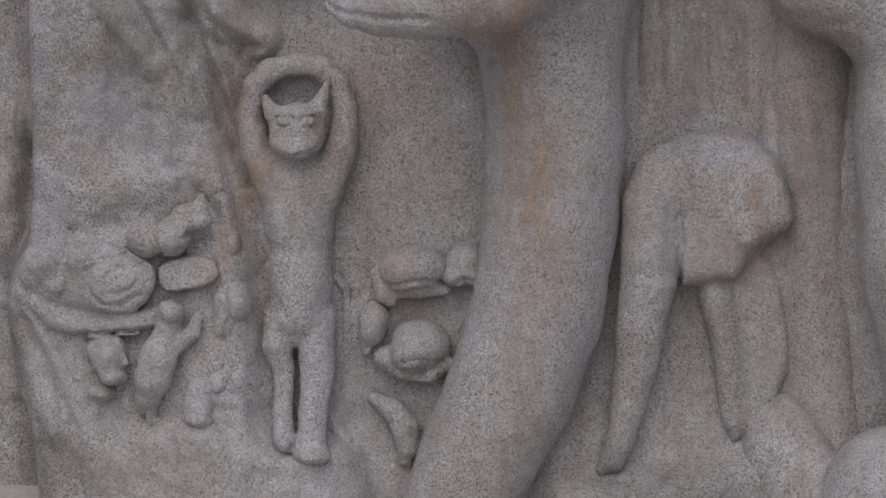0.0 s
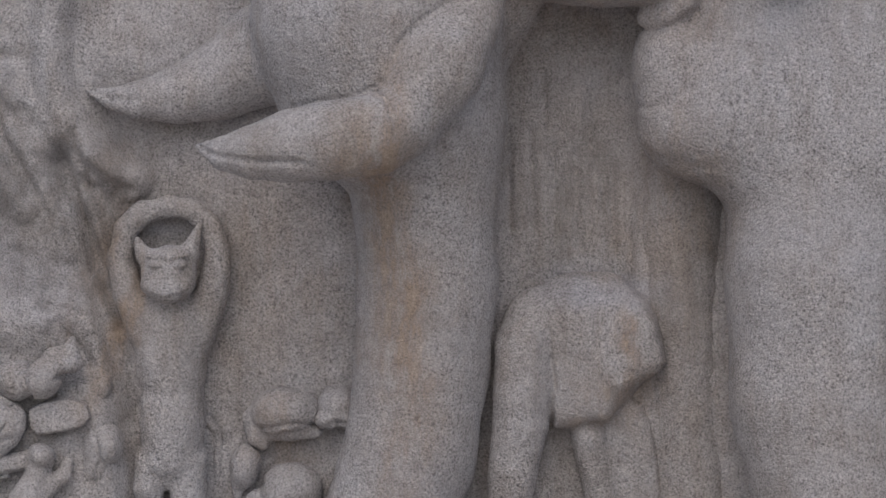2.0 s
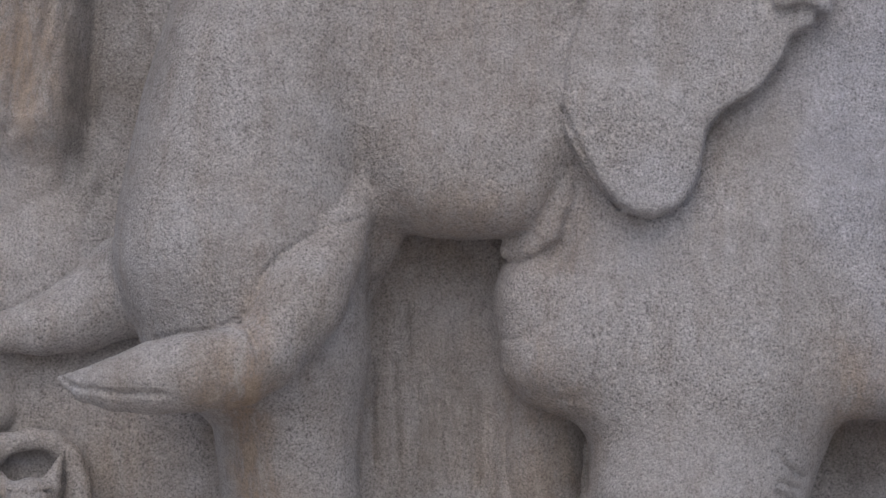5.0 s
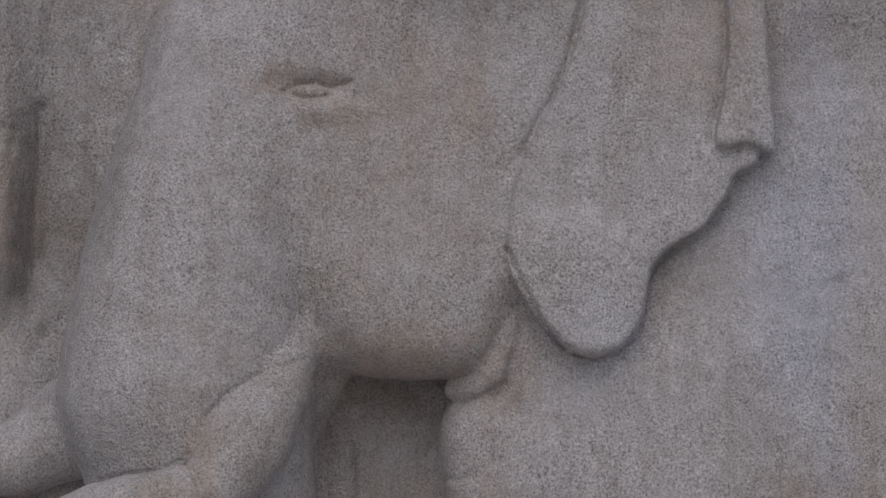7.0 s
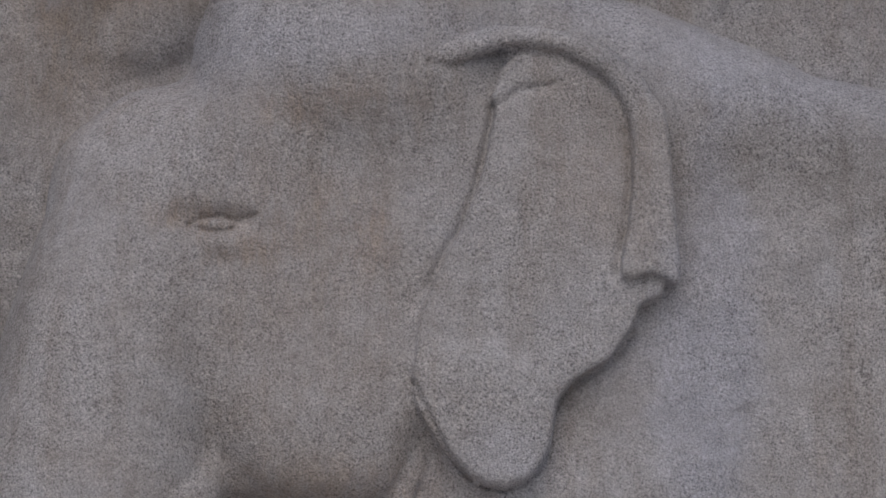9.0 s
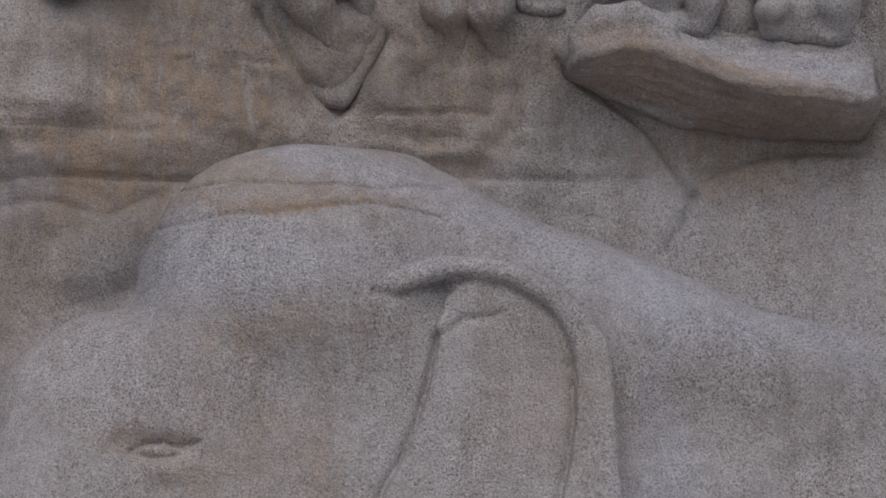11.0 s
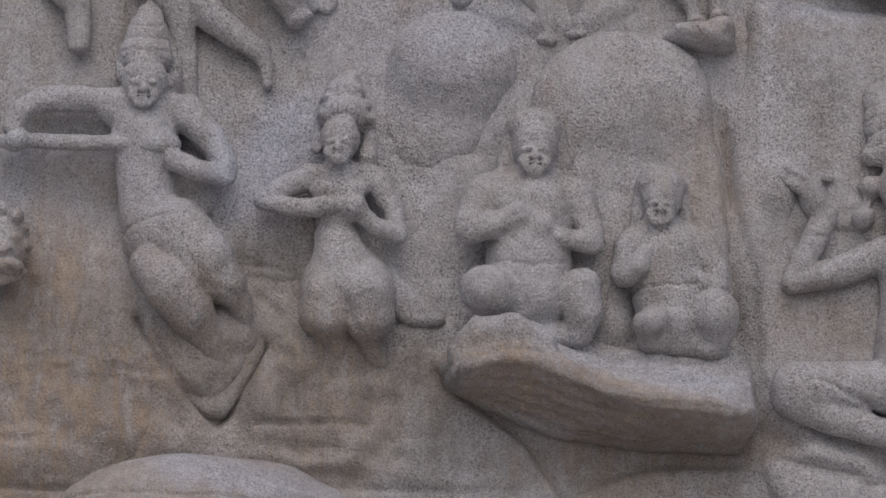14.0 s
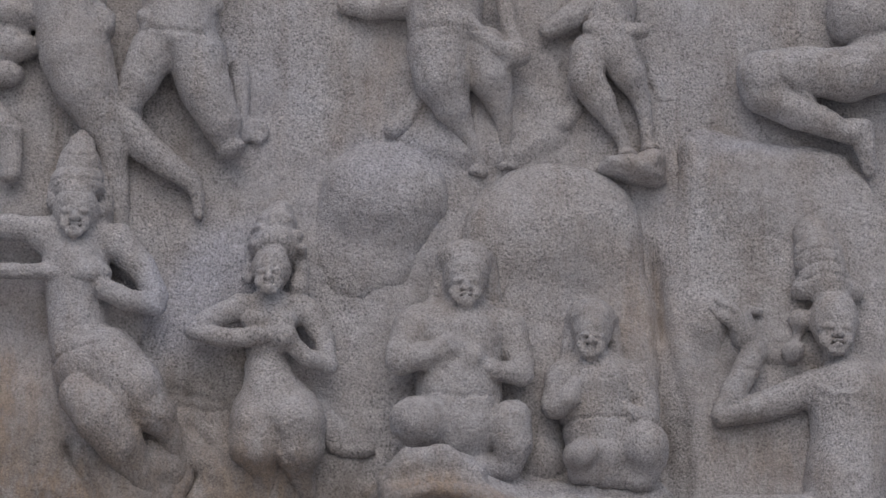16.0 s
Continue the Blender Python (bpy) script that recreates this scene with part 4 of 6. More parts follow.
stone.slab(14.685, 0.055, 0.05, (-0.326, 0.966), (-0.255, 0.668), (-0.213, 0.345), (-0.166, 0.253), (0.049, 0.509), (0.05, 0.808), (-0.034, 1.106), blend=0.03)
stone.limbs((-0.243, 14.64, 0.897, 0.069), (-0.192, 14.65, 0.666, 0.06), (-0.167, 14.66, 0.388, 0.055), blend=0.03)
stone.groove(0.016, 0.008, (-0.179, 1.245), (-0.189, 1.329), (-0.144, 1.408))
stone.groove(0.014, 0.014, (-0.397, 1.339), (-0.383, 1.134), (-0.396, 0.94), (-0.427, 0.768))
stone.groove(0.011, 0.008, (-0.051, 0.806), (-0.036, 0.668), (-0.049, 0.506))
stone.groove(0.009, 0.007, (-0.193, 1.181), (-0.226, 1.09), (-0.192, 0.999))
statue(stone, "elephant_statue", "small elephant calf carved in weathered grey granite, broken ear edge", "stone elephant", "carved elephants", 0.005, 2)

stone = Carving(0.014, 0.069)
stone.limbs((0.04, 14.688, 0.271, 0.179), (0.133, 14.631, -0.021, 0.247), blend=0.092)
stone.limbs((0.005, 14.723, 0.383, 0.111), (0.063, 14.688, 0.179, 0.168))
stone.ball((0.49, 14.424, 0.059), (0.316, 0.299, 0.339))
stone.limbs((0.154, 14.562, 0.081, 0.144), (0.292, 14.516, -0.14, 0.211))
statue(stone, "elephant_statue", "resting elephant calf carved low in pale granite beside the big leg", "stone elephant", "carved elephants", 0.004, 3)

stone = Carving(0.0062, 0.03)
stone.ball((-1.938, 14.5, 1.558), (0.114, 0.11, 0.114))
stone.ball((-1.934, 14.43, 1.492), (0.068, 0.08, 0.05), blend=0.02)
stone.ball((-1.93, 14.37, 1.485), (0.025, 0.03, 0.016), blend=0.008)
stone.ball((-1.982, 14.414, 1.597), (0.03, 0.03, 0.018), blend=0.012)
stone.groove(0.007, 0.005, (-1.952, 1.584), (-1.98, 1.575), (-2.007, 1.588))
stone.limbs((-1.948, 14.405, 1.627, 0.011), (-2.016, 14.43, 1.635, 0.011), blend=0.01)
stone.ball((-2.007, 14.46, 1.513), (0.041, 0.05, 0.037), blend=0.02)
stone.ball((-1.881, 14.414, 1.597), (0.03, 0.03, 0.018), blend=0.012)
stone.groove(0.007, 0.005, (-1.906, 1.584), (-1.879, 1.575), (-1.852, 1.589))
stone.limbs((-1.912, 14.405, 1.627, 0.011), (-1.851, 14.43, 1.636, 0.011), blend=0.01)
stone.ball((-1.869, 14.46, 1.514), (0.041, 0.05, 0.037), blend=0.02)
stone.limbs((-2.04, 14.5, 1.631, 0.039), (-2.069, 14.51, 1.694, 0.014))
stone.limbs((-1.855, 14.5, 1.636, 0.041), (-1.819, 14.51, 1.75, 0.011))
stone.groove(0.007, 0.006, (-1.985, 1.479), (-1.93, 1.461), (-1.875, 1.48))
stone.groove(0.007, 0.005, (-1.93, 1.543), (-1.932, 1.493))
stone.limbs((-2.031, 14.6, 1.327, 0.097), (-2.112, 14.58, 1.478, 0.062), (-2.149, 14.58, 1.616, 0.051), (-2.125, 14.58, 1.731, 0.051), (-2.055, 14.58, 1.803, 0.048), (-1.962, 14.58, 1.817, 0.044))
stone.limbs((-1.85, 14.6, 1.328, 0.097), (-1.766, 14.58, 1.491, 0.062), (-1.749, 14.58, 1.64, 0.051), (-1.782, 14.58, 1.744, 0.048), (-1.851, 14.58, 1.808, 0.046), (-1.939, 14.58, 1.821, 0.041))
stone.limbs((-1.943, 14.6, 1.346, 0.152), (-1.942, 14.59, 1.213, 0.143), (-1.938, 14.59, 1.097, 0.132), (-1.937, 14.58, 0.936, 0.132), (-1.943, 14.59, 0.819, 0.127))
stone.limbs((-2.023, 14.59, 0.795, 0.079), (-2.03, 14.57, 0.681, 0.062), (-2.011, 14.6, 0.562, 0.046), (-2.009, 14.55, 0.393, 0.042), (-2.001, 14.52, 0.304, 0.042), blend=0.015)
stone.ball((-1.984, 14.5, 0.283), (0.046, 0.09, 0.037))
stone.limbs((-1.873, 14.59, 0.796, 0.083), (-1.868, 14.58, 0.612, 0.069), (-1.879, 14.55, 0.429, 0.062), (-1.884, 14.52, 0.27, 0.062), blend=0.015)
stone.ball((-1.875, 14.48, 0.238), (0.076, 0.1, 0.037))
stone.ball((-1.945, 14.57, 0.728), (0.039, 0.05, 0.051))
stone.groove(0.028, 0.006, (-2.051, 1.08), (-1.931, 1.062), (-1.796, 1.081))
stone.groove(0.018, 0.007, (-2.042, 0.895), (-1.978, 0.792), (-1.945, 0.758))
stone.limbs((-1.808, 14.67, 0.953, 0.021), (-1.762, 14.67, 0.902, 0.021), (-1.754, 14.68, 0.789, 0.019), (-1.779, 14.69, 0.602, 0.019))
stone.limbs((-1.825, 14.66, 0.359, 0.021), (-1.761, 14.65, 0.279, 0.035), (-1.788, 14.64, 0.205, 0.04))
statue(stone, "cat_statue", "upright cat carved in granite with both forelegs raised overhead", "stone cat", "carved animals", 0.0056, 4)

stone = Carving(0.0072, 0.028)
stone.ball((-2.778, 14.49, 0.956), (0.258, 0.1, 0.143))
stone.ball((-2.952, 14.46, 1.017), (0.106, 0.1, 0.083))
stone.ball((-3.024, 14.49, 0.963), (0.055, 0.08, 0.055))
stone.ball((-2.676, 14.44, 0.942), (0.156, 0.09, 0.129))
stone.ball((-2.902, 14.44, 0.922), (0.041, 0.06, 0.035), blend=0.012)
stone.ball((-2.826, 14.44, 1.028), (0.069, 0.08, 0.064))
stone.limbs((-3.059, 14.52, 0.886, 0.046), (-2.92, 14.49, 0.797, 0.055), (-2.764, 14.47, 0.758, 0.051), (-2.612, 14.47, 0.773, 0.046), (-2.489, 14.5, 0.809, 0.042), blend=0.02)
stone.groove(0.011, 0.015, (-2.569, 0.888), (-2.641, 0.853), (-2.722, 0.865), (-2.774, 0.918), (-2.773, 0.987), (-2.719, 1.04), (-2.638, 1.052), (-2.567, 1.017))
stone.groove(0.009, 0.01, (-2.58, 0.949), (-2.6, 0.909), (-2.647, 0.893), (-2.693, 0.911), (-2.709, 0.951), (-2.687, 0.99), (-2.639, 1.003))
stone.groove(0.011, 0.014, (-2.869, 1.081), (-2.856, 0.967), (-2.885, 0.874))
stone.groove(0.011, 0.02, (-2.825, 0.73), (-2.685, 0.74), (-2.541, 0.751))
statue(stone, "mouse_statue", "curled mice carved in rough granite beside the cat", "stone mouse", "carved animals", 0.0075, 5)

stone = Carving(0.0068, 0.022)
stone.ball((-2.555, 14.46, 1.125), (0.078, 0.09, 0.083))
stone.ball((-2.453, 14.41, 1.129), (0.082, 0.09, 0.082))
stone.limbs((-2.401, 14.43, 1.202, 0.055), (-2.344, 14.45, 1.233, 0.041), (-2.333, 14.47, 1.282, 0.018))
stone.ball((-2.338, 14.44, 1.178), (0.05, 0.07, 0.037))
stone.ball((-2.401, 14.4, 1.165), (0.041, 0.05, 0.032), blend=0.01)
stone.groove(0.009, 0.012, (-2.494, 1.204), (-2.508, 1.131), (-2.486, 1.062))
stone.groove(0.009, 0.01, (-2.402, 1.122), (-2.351, 1.136), (-2.301, 1.15))
statue(stone, "mouse_statue", "small mouse carved crouching on a rock ledge", "stone mouse", "carved animals", 0.0075, 6)

stone = Carving(0.0062, 0.02)
stone.limbs((-2.459, 14.46, 0.803, 0.057), (-2.467, 14.45, 0.735, 0.051), (-2.498, 14.44, 0.643, 0.078), (-2.529, 14.45, 0.545, 0.074), (-2.548, 14.48, 0.477, 0.051), blend=0.015)
stone.limbs((-2.435, 14.45, 0.689, 0.046), (-2.371, 14.46, 0.735, 0.03), (-2.354, 14.47, 0.799, 0.023), blend=0.01)
stone.ball((-2.449, 14.43, 0.824), (0.05, 0.07, 0.046))
stone.limbs((-2.569, 14.48, 0.476, 0.037), (-2.585, 14.5, 0.416, 0.023))
stone.limbs((-2.531, 14.49, 0.452, 0.028), (-2.545, 14.51, 0.369, 0.021), (-2.505, 14.51, 0.358, 0.018))
stone.groove(0.009, 0.009, (-2.473, 0.776), (-2.423, 0.765))
statue(stone, "mouse_statue", "mouse carved standing upright with a raised paw", "stone mouse", "carved animals", 0.0065, 7)

stone = Carving(0.0062, 0.02)
stone.ball((-2.712, 14.46, 0.635), (0.078, 0.1, 0.092))
stone.ball((-2.767, 14.48, 0.66), (0.042, 0.08, 0.046))
stone.ball((-2.69, 14.44, 0.554), (0.055, 0.08, 0.037))
stone.limbs((-2.674, 14.42, 0.685, 0.021), (-2.641, 14.43, 0.62, 0.021), blend=0.01)
stone.ball((-2.748, 14.5, 0.482), (0.06, 0.07, 0.032))
statue(stone, "mouse_statue", "round-headed mouse carved looking out of the rock", "stone mouse", "carved animals", 0.0065, 8)

stone = Carving(0.0062, 0.02)
stone.limbs((-2.208, 14.52, 0.869, 0.083), (-2.242, 14.53, 0.753, 0.06), (-2.244, 14.54, 0.696, 0.028))
stone.ball((-2.172, 14.48, 0.85), (0.051, 0.07, 0.069))
stone.groove(0.009, 0.012, (-2.231, 0.92), (-2.218, 0.805), (-2.232, 0.713))
stone.limbs((-2.34, 14.49, 0.501, 0.055), (-2.35, 14.49, 0.42, 0.065), (-2.337, 14.5, 0.372, 0.046))
stone.limbs((-2.271, 14.51, 0.522, 0.051), (-2.232, 14.52, 0.568, 0.037), (-2.21, 14.53, 0.614, 0.018))
stone.ball((-2.353, 14.48, 0.381), (0.055, 0.06, 0.032))
stone.groove(0.009, 0.009, (-2.29, 0.53), (-2.276, 0.449), (-2.291, 0.391))
statue(stone, "mouse_statue", "worn little mice carved low in the rock", "stone mouse", "carved animals", 0.0075, 9)

stone = Carving(0.009, 0.032)
stone.slab(14.585, 0.157, 0.016, (-2.498, 1.036), (-2.277, 1.056), (-2.245, 0.945), (-2.394, 0.903), (-2.499, 0.911))
stone.slab(14.608, 0.104, 0.046, (-2.472, 1.074), (-2.192, 1.168), (-2.169, 1.053), (-2.286, 1.006))
statue(stone, "rock_block", "square-cut granite block on the carved ledge", "rock", "carved rocks", 0.0045, 10)

stone = Carving(0.0066, 0.02)
stone.ball((-1.478, 14.63, 0.986), (0.143, 0.13, 0.106))
stone.ball((-1.497, 14.59, 0.984), (0.106, 0.11, 0.088))
stone.limbs((-1.611, 14.62, 0.958, 0.042), (-1.592, 14.61, 0.885, 0.037), (-1.569, 14.61, 0.862, 0.028))
stone.limbs((-1.544, 14.6, 0.905, 0.028), (-1.444, 14.59, 0.897, 0.03), (-1.343, 14.63, 0.904, 0.023), blend=0.02)
stone.ball((-1.463, 14.55, 0.942), (0.046, 0.05, 0.028), blend=0.015)
stone.groove(0.009, 0.012, (-1.564, 0.932), (-1.448, 0.944), (-1.368, 0.938))
statue(stone, "mouse_statue", "mouse with a round head carved beside the trunk", "stone mouse", "carved animals", 0.0065, 11)

stone = Carving(0.0066, 0.02)
stone.ball((-1.261, 14.64, 1.019), (0.083, 0.11, 0.083))
stone.ball((-1.304, 14.61, 0.966), (0.055, 0.08, 0.046))
stone.ball((-1.222, 14.62, 0.97), (0.051, 0.08, 0.041))
stone.groove(0.009, 0.01, (-1.312, 0.932), (-1.277, 0.955), (-1.208, 0.958))
statue(stone, "mouse_statue", "half-hidden mouse carved close to the elephant trunk", "stone mouse", "carved animals", 0.0065, 12)

stone = Carving(0.0066, 0.02)
stone.ball((-1.449, 14.62, 0.686), (0.125, 0.12, 0.102))
stone.ball((-1.468, 14.6, 0.648), (0.106, 0.11, 0.088))
stone.ball((-1.64, 14.62, 0.768), (0.062, 0.09, 0.093), -8)
stone.limbs((-1.668, 14.62, 0.691, 0.032), (-1.672, 14.62, 0.651, 0.019))
stone.limbs((-1.592, 14.61, 0.63, 0.046), (-1.522, 14.6, 0.567, 0.032), (-1.406, 14.6, 0.558, 0.032), (-1.338, 14.62, 0.613, 0.032), blend=0.012)
stone.groove(0.009, 0.01, (-1.511, 0.619), (-1.435, 0.628), (-1.343, 0.62))
stone.groove(0.009, 0.008, (-1.428, 0.624), (-1.424, 0.559))
stone.groove(0.009, 0.01, (-1.564, 0.685), (-1.582, 0.759), (-1.555, 0.801))
statue(stone, "mouse_statue", "mouse carved sitting with folded paws", "stone mouse", "carved animals", 0.0065, 13)

stone = Carving(0.0066, 0.02)
stone.limbs((-1.645, 14.66, 0.452, 0.028), (-1.568, 14.64, 0.408, 0.049), (-1.517, 14.64, 0.329, 0.058), (-1.504, 14.65, 0.254, 0.051), (-1.514, 14.66, 0.206, 0.033))
statue(stone, "mouse_statue", "slender mouse carved climbing up the rock", "stone mouse", "carved animals", 0.0065, 14)

stone = Carving(0.0062, 0.03)
stone.ball((-0.198, 14.53, 6.671), (0.095, 0.11, 0.105))
features(stone, (-0.201, 14.415, 6.625), 0.09, 0.104)
stone.ball((-0.194, 14.58, 6.787), (0.107, 0.12, 0.072))
stone.limbs((-0.194, 14.57, 6.809, 0.103), (-0.186, 14.57, 6.884, 0.088), (-0.181, 14.58, 6.963, 0.06), (-0.177, 14.6, 7.02, 0.029))
stone.groove(0.008, 0.007, (-0.291, 6.73), (-0.187, 6.72), (-0.084, 6.735))
stone.groove(0.008, 0.007, (-0.288, 6.79), (-0.188, 6.78), (-0.089, 6.794))
stone.groove(0.008, 0.007, (-0.275, 6.85), (-0.19, 6.839), (-0.105, 6.854))
stone.groove(0.008, 0.007, (-0.252, 6.905), (-0.191, 6.894), (-0.129, 6.908))
stone.limbs((-0.101, 14.65, 6.892, 0.034), (-0.079, 14.65, 6.767, 0.036), (-0.073, 14.66, 6.657, 0.029))
stone.ball((-0.293, 14.62, 6.732), (0.029, 0.06, 0.062))
stone.ball((-0.092, 14.61, 6.678), (0.029, 0.06, 0.048))
stone.limbs((-0.202, 14.58, 6.58, 0.067), (-0.198, 14.59, 6.533, 0.095))
stone.limbs((-0.315, 14.6, 6.556, 0.071), (-0.042, 14.6, 6.557, 0.076))
stone.limbs((-0.192, 14.61, 6.44, 0.143), (-0.184, 14.62, 6.282, 0.126), (-0.172, 14.62, 6.147, 0.123), (-0.132, 14.61, 6.034, 0.146))
stone.limbs((-0.292, 14.59, 6.588, 0.059), (-0.47, 14.59, 6.599, 0.055), (-0.624, 14.59, 6.591, 0.055), (-0.71, 14.59, 6.547, 0.047), (-0.75, 14.59, 6.472, 0.04), (-0.701, 14.59, 6.411, 0.036), (-0.559, 14.58, 6.406, 0.033), (-0.347, 14.56, 6.402, 0.033), (-0.205, 14.53, 6.394, 0.035))
stone.limbs((-0.853, 14.57, 6.402, 0.028), (-0.653, 14.56, 6.401, 0.031), (-0.157, 14.52, 6.392, 0.031), blend=0.01)
stone.ball((-0.722, 14.54, 6.396), (0.052, 0.06, 0.045), blend=0.015)
stone.ball((-0.122, 14.51, 6.384), (0.085, 0.07, 0.057))
stone.groove(0.007, 0.006, (-0.175, 6.345), (-0.086, 6.332))
stone.limbs((-0.018, 14.58, 6.546, 0.079), (0.083, 14.57, 6.431, 0.064), (0.146, 14.56, 6.308, 0.054), (0.147, 14.55, 6.264, 0.045), (0.021, 14.52, 6.277, 0.047), (-0.074, 14.5, 6.318, 0.047), blend=0.015)
stone.limbs((-0.057, 14.6, 6.021, 0.156), (0.058, 14.57, 5.905, 0.136), (0.146, 14.58, 5.817, 0.094), (0.207, 14.63, 5.753, 0.057), (0.252, 14.69, 5.647, 0.038), blend=0.02)
stone.limbs((-0.166, 14.53, 5.867, 0.084), (-0.076, 14.53, 5.781, 0.108), (0.008, 14.57, 5.691, 0.098), (0.08, 14.63, 5.593, 0.075), (0.146, 14.69, 5.476, 0.052), blend=0.015)
stone.slab(14.737, 0.062, 0.04, (-0.227, 5.684), (-0.068, 5.373), (0.133, 5.227), (0.241, 5.377), (0.351, 5.596), (0.232, 5.728), (-0.007, 5.883))
stone.slab(14.63, 0.07, 0.05, (-0.28, 6.03), (-0.187, 6.064), (-0.069, 6.081), (-0.009, 5.999), (-0.124, 5.875), (-0.254, 5.921), blend=0.03)
stone.groove(0.009, 0.009, (-0.286, 6.013), (-0.198, 6.049), (-0.081, 6.076), (-0.038, 6.057))
stone.groove(0.014, 0.007, (-0.007, 5.894), (0.093, 5.779), (0.187, 5.757))
stone.groove(0.007, 0.005, (-0.235, 6.136), (-0.171, 6.108), (-0.082, 6.126))
stone.ball((-0.013, 14.68, 6.253), (0.143, 0.06, 0.157))
statue(stone, "human_statue", "carved flying attendant with a tall ringed crown and outstretched arm", "stone figure", "carved attendants", 0.0054, 15)

stone = Carving(0.0062, 0.028)
stone.ball((0.628, 14.53, 6.43), (0.083, 0.1, 0.095))
features(stone, (0.616, 14.42, 6.387), 0.078, 0.092)
stone.ball((0.644, 14.58, 6.547), (0.11, 0.12, 0.081))
stone.ball((0.648, 14.59, 6.643), (0.086, 0.1, 0.067))
stone.ball((0.668, 14.61, 6.705), (0.053, 0.08, 0.041))
stone.ball((0.568, 14.55, 6.609), (0.026, 0.05, 0.024), blend=0.01)
stone.ball((0.622, 14.55, 6.65), (0.026, 0.05, 0.024), blend=0.01)
stone.ball((0.694, 14.55, 6.642), (0.026, 0.05, 0.024), blend=0.01)
stone.ball((0.733, 14.55, 6.578), (0.026, 0.05, 0.024), blend=0.01)
stone.ball((0.556, 14.55, 6.537), (0.026, 0.05, 0.024), blend=0.01)
stone.ball((0.754, 14.55, 6.523), (0.026, 0.05, 0.024), blend=0.01)
stone.limbs((0.746, 14.61, 6.534, 0.036), (0.762, 14.6, 6.444, 0.033), (0.749, 14.58, 6.368, 0.04))
stone.limbs((0.545, 14.62, 6.52, 0.024), (0.532, 14.62, 6.415, 0.029))
stone.groove(0.007, 0.007, (0.54, 6.473), (0.585, 6.518), (0.656, 6.525), (0.715, 6.476))
stone.limbs((0.626, 14.59, 6.344, 0.057), (0.632, 14.6, 6.305, 0.081))
stone.limbs((0.503, 14.6, 6.275, 0.057), (0.765, 14.6, 6.275, 0.064))
stone.limbs((0.633, 14.61, 6.216, 0.109), (0.629, 14.62, 6.113, 0.088), (0.625, 14.62, 6.026, 0.09), (0.641, 14.61, 5.926, 0.123))
stone.ball((0.559, 14.55, 6.208), (0.052, 0.06, 0.045), blend=0.025)
stone.ball((0.684, 14.55, 6.205), (0.052, 0.06, 0.045), blend=0.025)
stone.ball((0.664, 14.62, 5.807), (0.194, 0.15, 0.17))
stone.limbs((0.496, 14.59, 6.272, 0.052), (0.354, 14.59, 6.205, 0.047), (0.309, 14.58, 6.167, 0.04), (0.401, 14.56, 6.139, 0.04), (0.53, 14.53, 6.128, 0.038), blend=0.015)
stone.ball((0.577, 14.52, 6.131), (0.052, 0.06, 0.035))
stone.limbs((0.789, 14.59, 6.253, 0.057), (0.86, 14.58, 6.138, 0.045), (0.873, 14.57, 6.037, 0.043), (0.779, 14.53, 6.049, 0.038), (0.719, 14.52, 6.099, 0.04), blend=0.015)
stone.ball((0.681, 14.51, 6.13), (0.057, 0.07, 0.052))
stone.limbs((0.577, 14.57, 5.769, 0.113), (0.564, 14.57, 5.671, 0.099), (0.609, 14.64, 5.592, 0.057), (0.637, 14.71, 5.488, 0.038), blend=0.015)
stone.limbs((0.734, 14.56, 5.769, 0.132), (0.752, 14.58, 5.677, 0.108), (0.764, 14.66, 5.587, 0.061), (0.807, 14.71, 5.49, 0.038), blend=0.015)
stone.groove(0.014, 0.012, (0.626, 5.764), (0.668, 5.692), (0.701, 5.613))
stone.groove(0.009, 0.007, (0.532, 6.07), (0.627, 6.054), (0.721, 6.073))
stone.slab(14.71, 0.07, 0.03, (0.821, 5.962), (0.897, 5.865), (1.011, 5.757), (1.097, 5.692), (1.035, 5.662), (0.897, 5.655), (0.833, 5.742))
statue(stone, "human_statue", "carved bird-legged maiden with curled hair and folded hands", "stone figure", "carved attendants", 0.0054, 16)

stone = Carving(0.0064, 0.035)
stone.ball((1.446, 14.51, 6.419), (0.1, 0.12, 0.119))
features(stone, (1.434, 14.388, 6.36), 0.09, 0.104)
stone.ball((1.449, 14.56, 6.501), (0.115, 0.13, 0.081))
stone.limbs((1.373, 14.59, 6.508, 0.048), (1.345, 14.61, 6.359, 0.048), (1.326, 14.62, 6.282, 0.043))
stone.limbs((1.536, 14.59, 6.507, 0.046), (1.566, 14.61, 6.363, 0.043), (1.581, 14.62, 6.292, 0.038))
stone.groove(0.012, 0.006, (1.349, 6.379), (1.354, 6.463), (1.402, 6.498), (1.478, 6.5), (1.525, 6.461), (1.529, 6.382))
stone.limbs((1.461, 14.57, 6.295, 0.081), (1.461, 14.58, 6.253, 0.114))
stone.limbs((1.275, 14.59, 6.203, 0.105), (1.606, 14.59, 6.204, 0.1))
stone.limbs((1.438, 14.6, 6.147, 0.186), (1.425, 14.6, 5.974, 0.171), (1.426, 14.62, 5.796, 0.19))
stone.limbs((1.24, 14.57, 6.182, 0.1), (1.175, 14.54, 6.069, 0.071), (1.169, 14.52, 6.029, 0.057), (1.265, 14.48, 6.045, 0.064), (1.371, 14.45, 6.082, 0.047), blend=0.012)
stone.limbs((1.627, 14.57, 6.184, 0.086), (1.676, 14.55, 6.064, 0.059), (1.677, 14.52, 5.999, 0.052), (1.568, 14.48, 5.996, 0.042), (1.486, 14.46, 6.036, 0.033), blend=0.012)
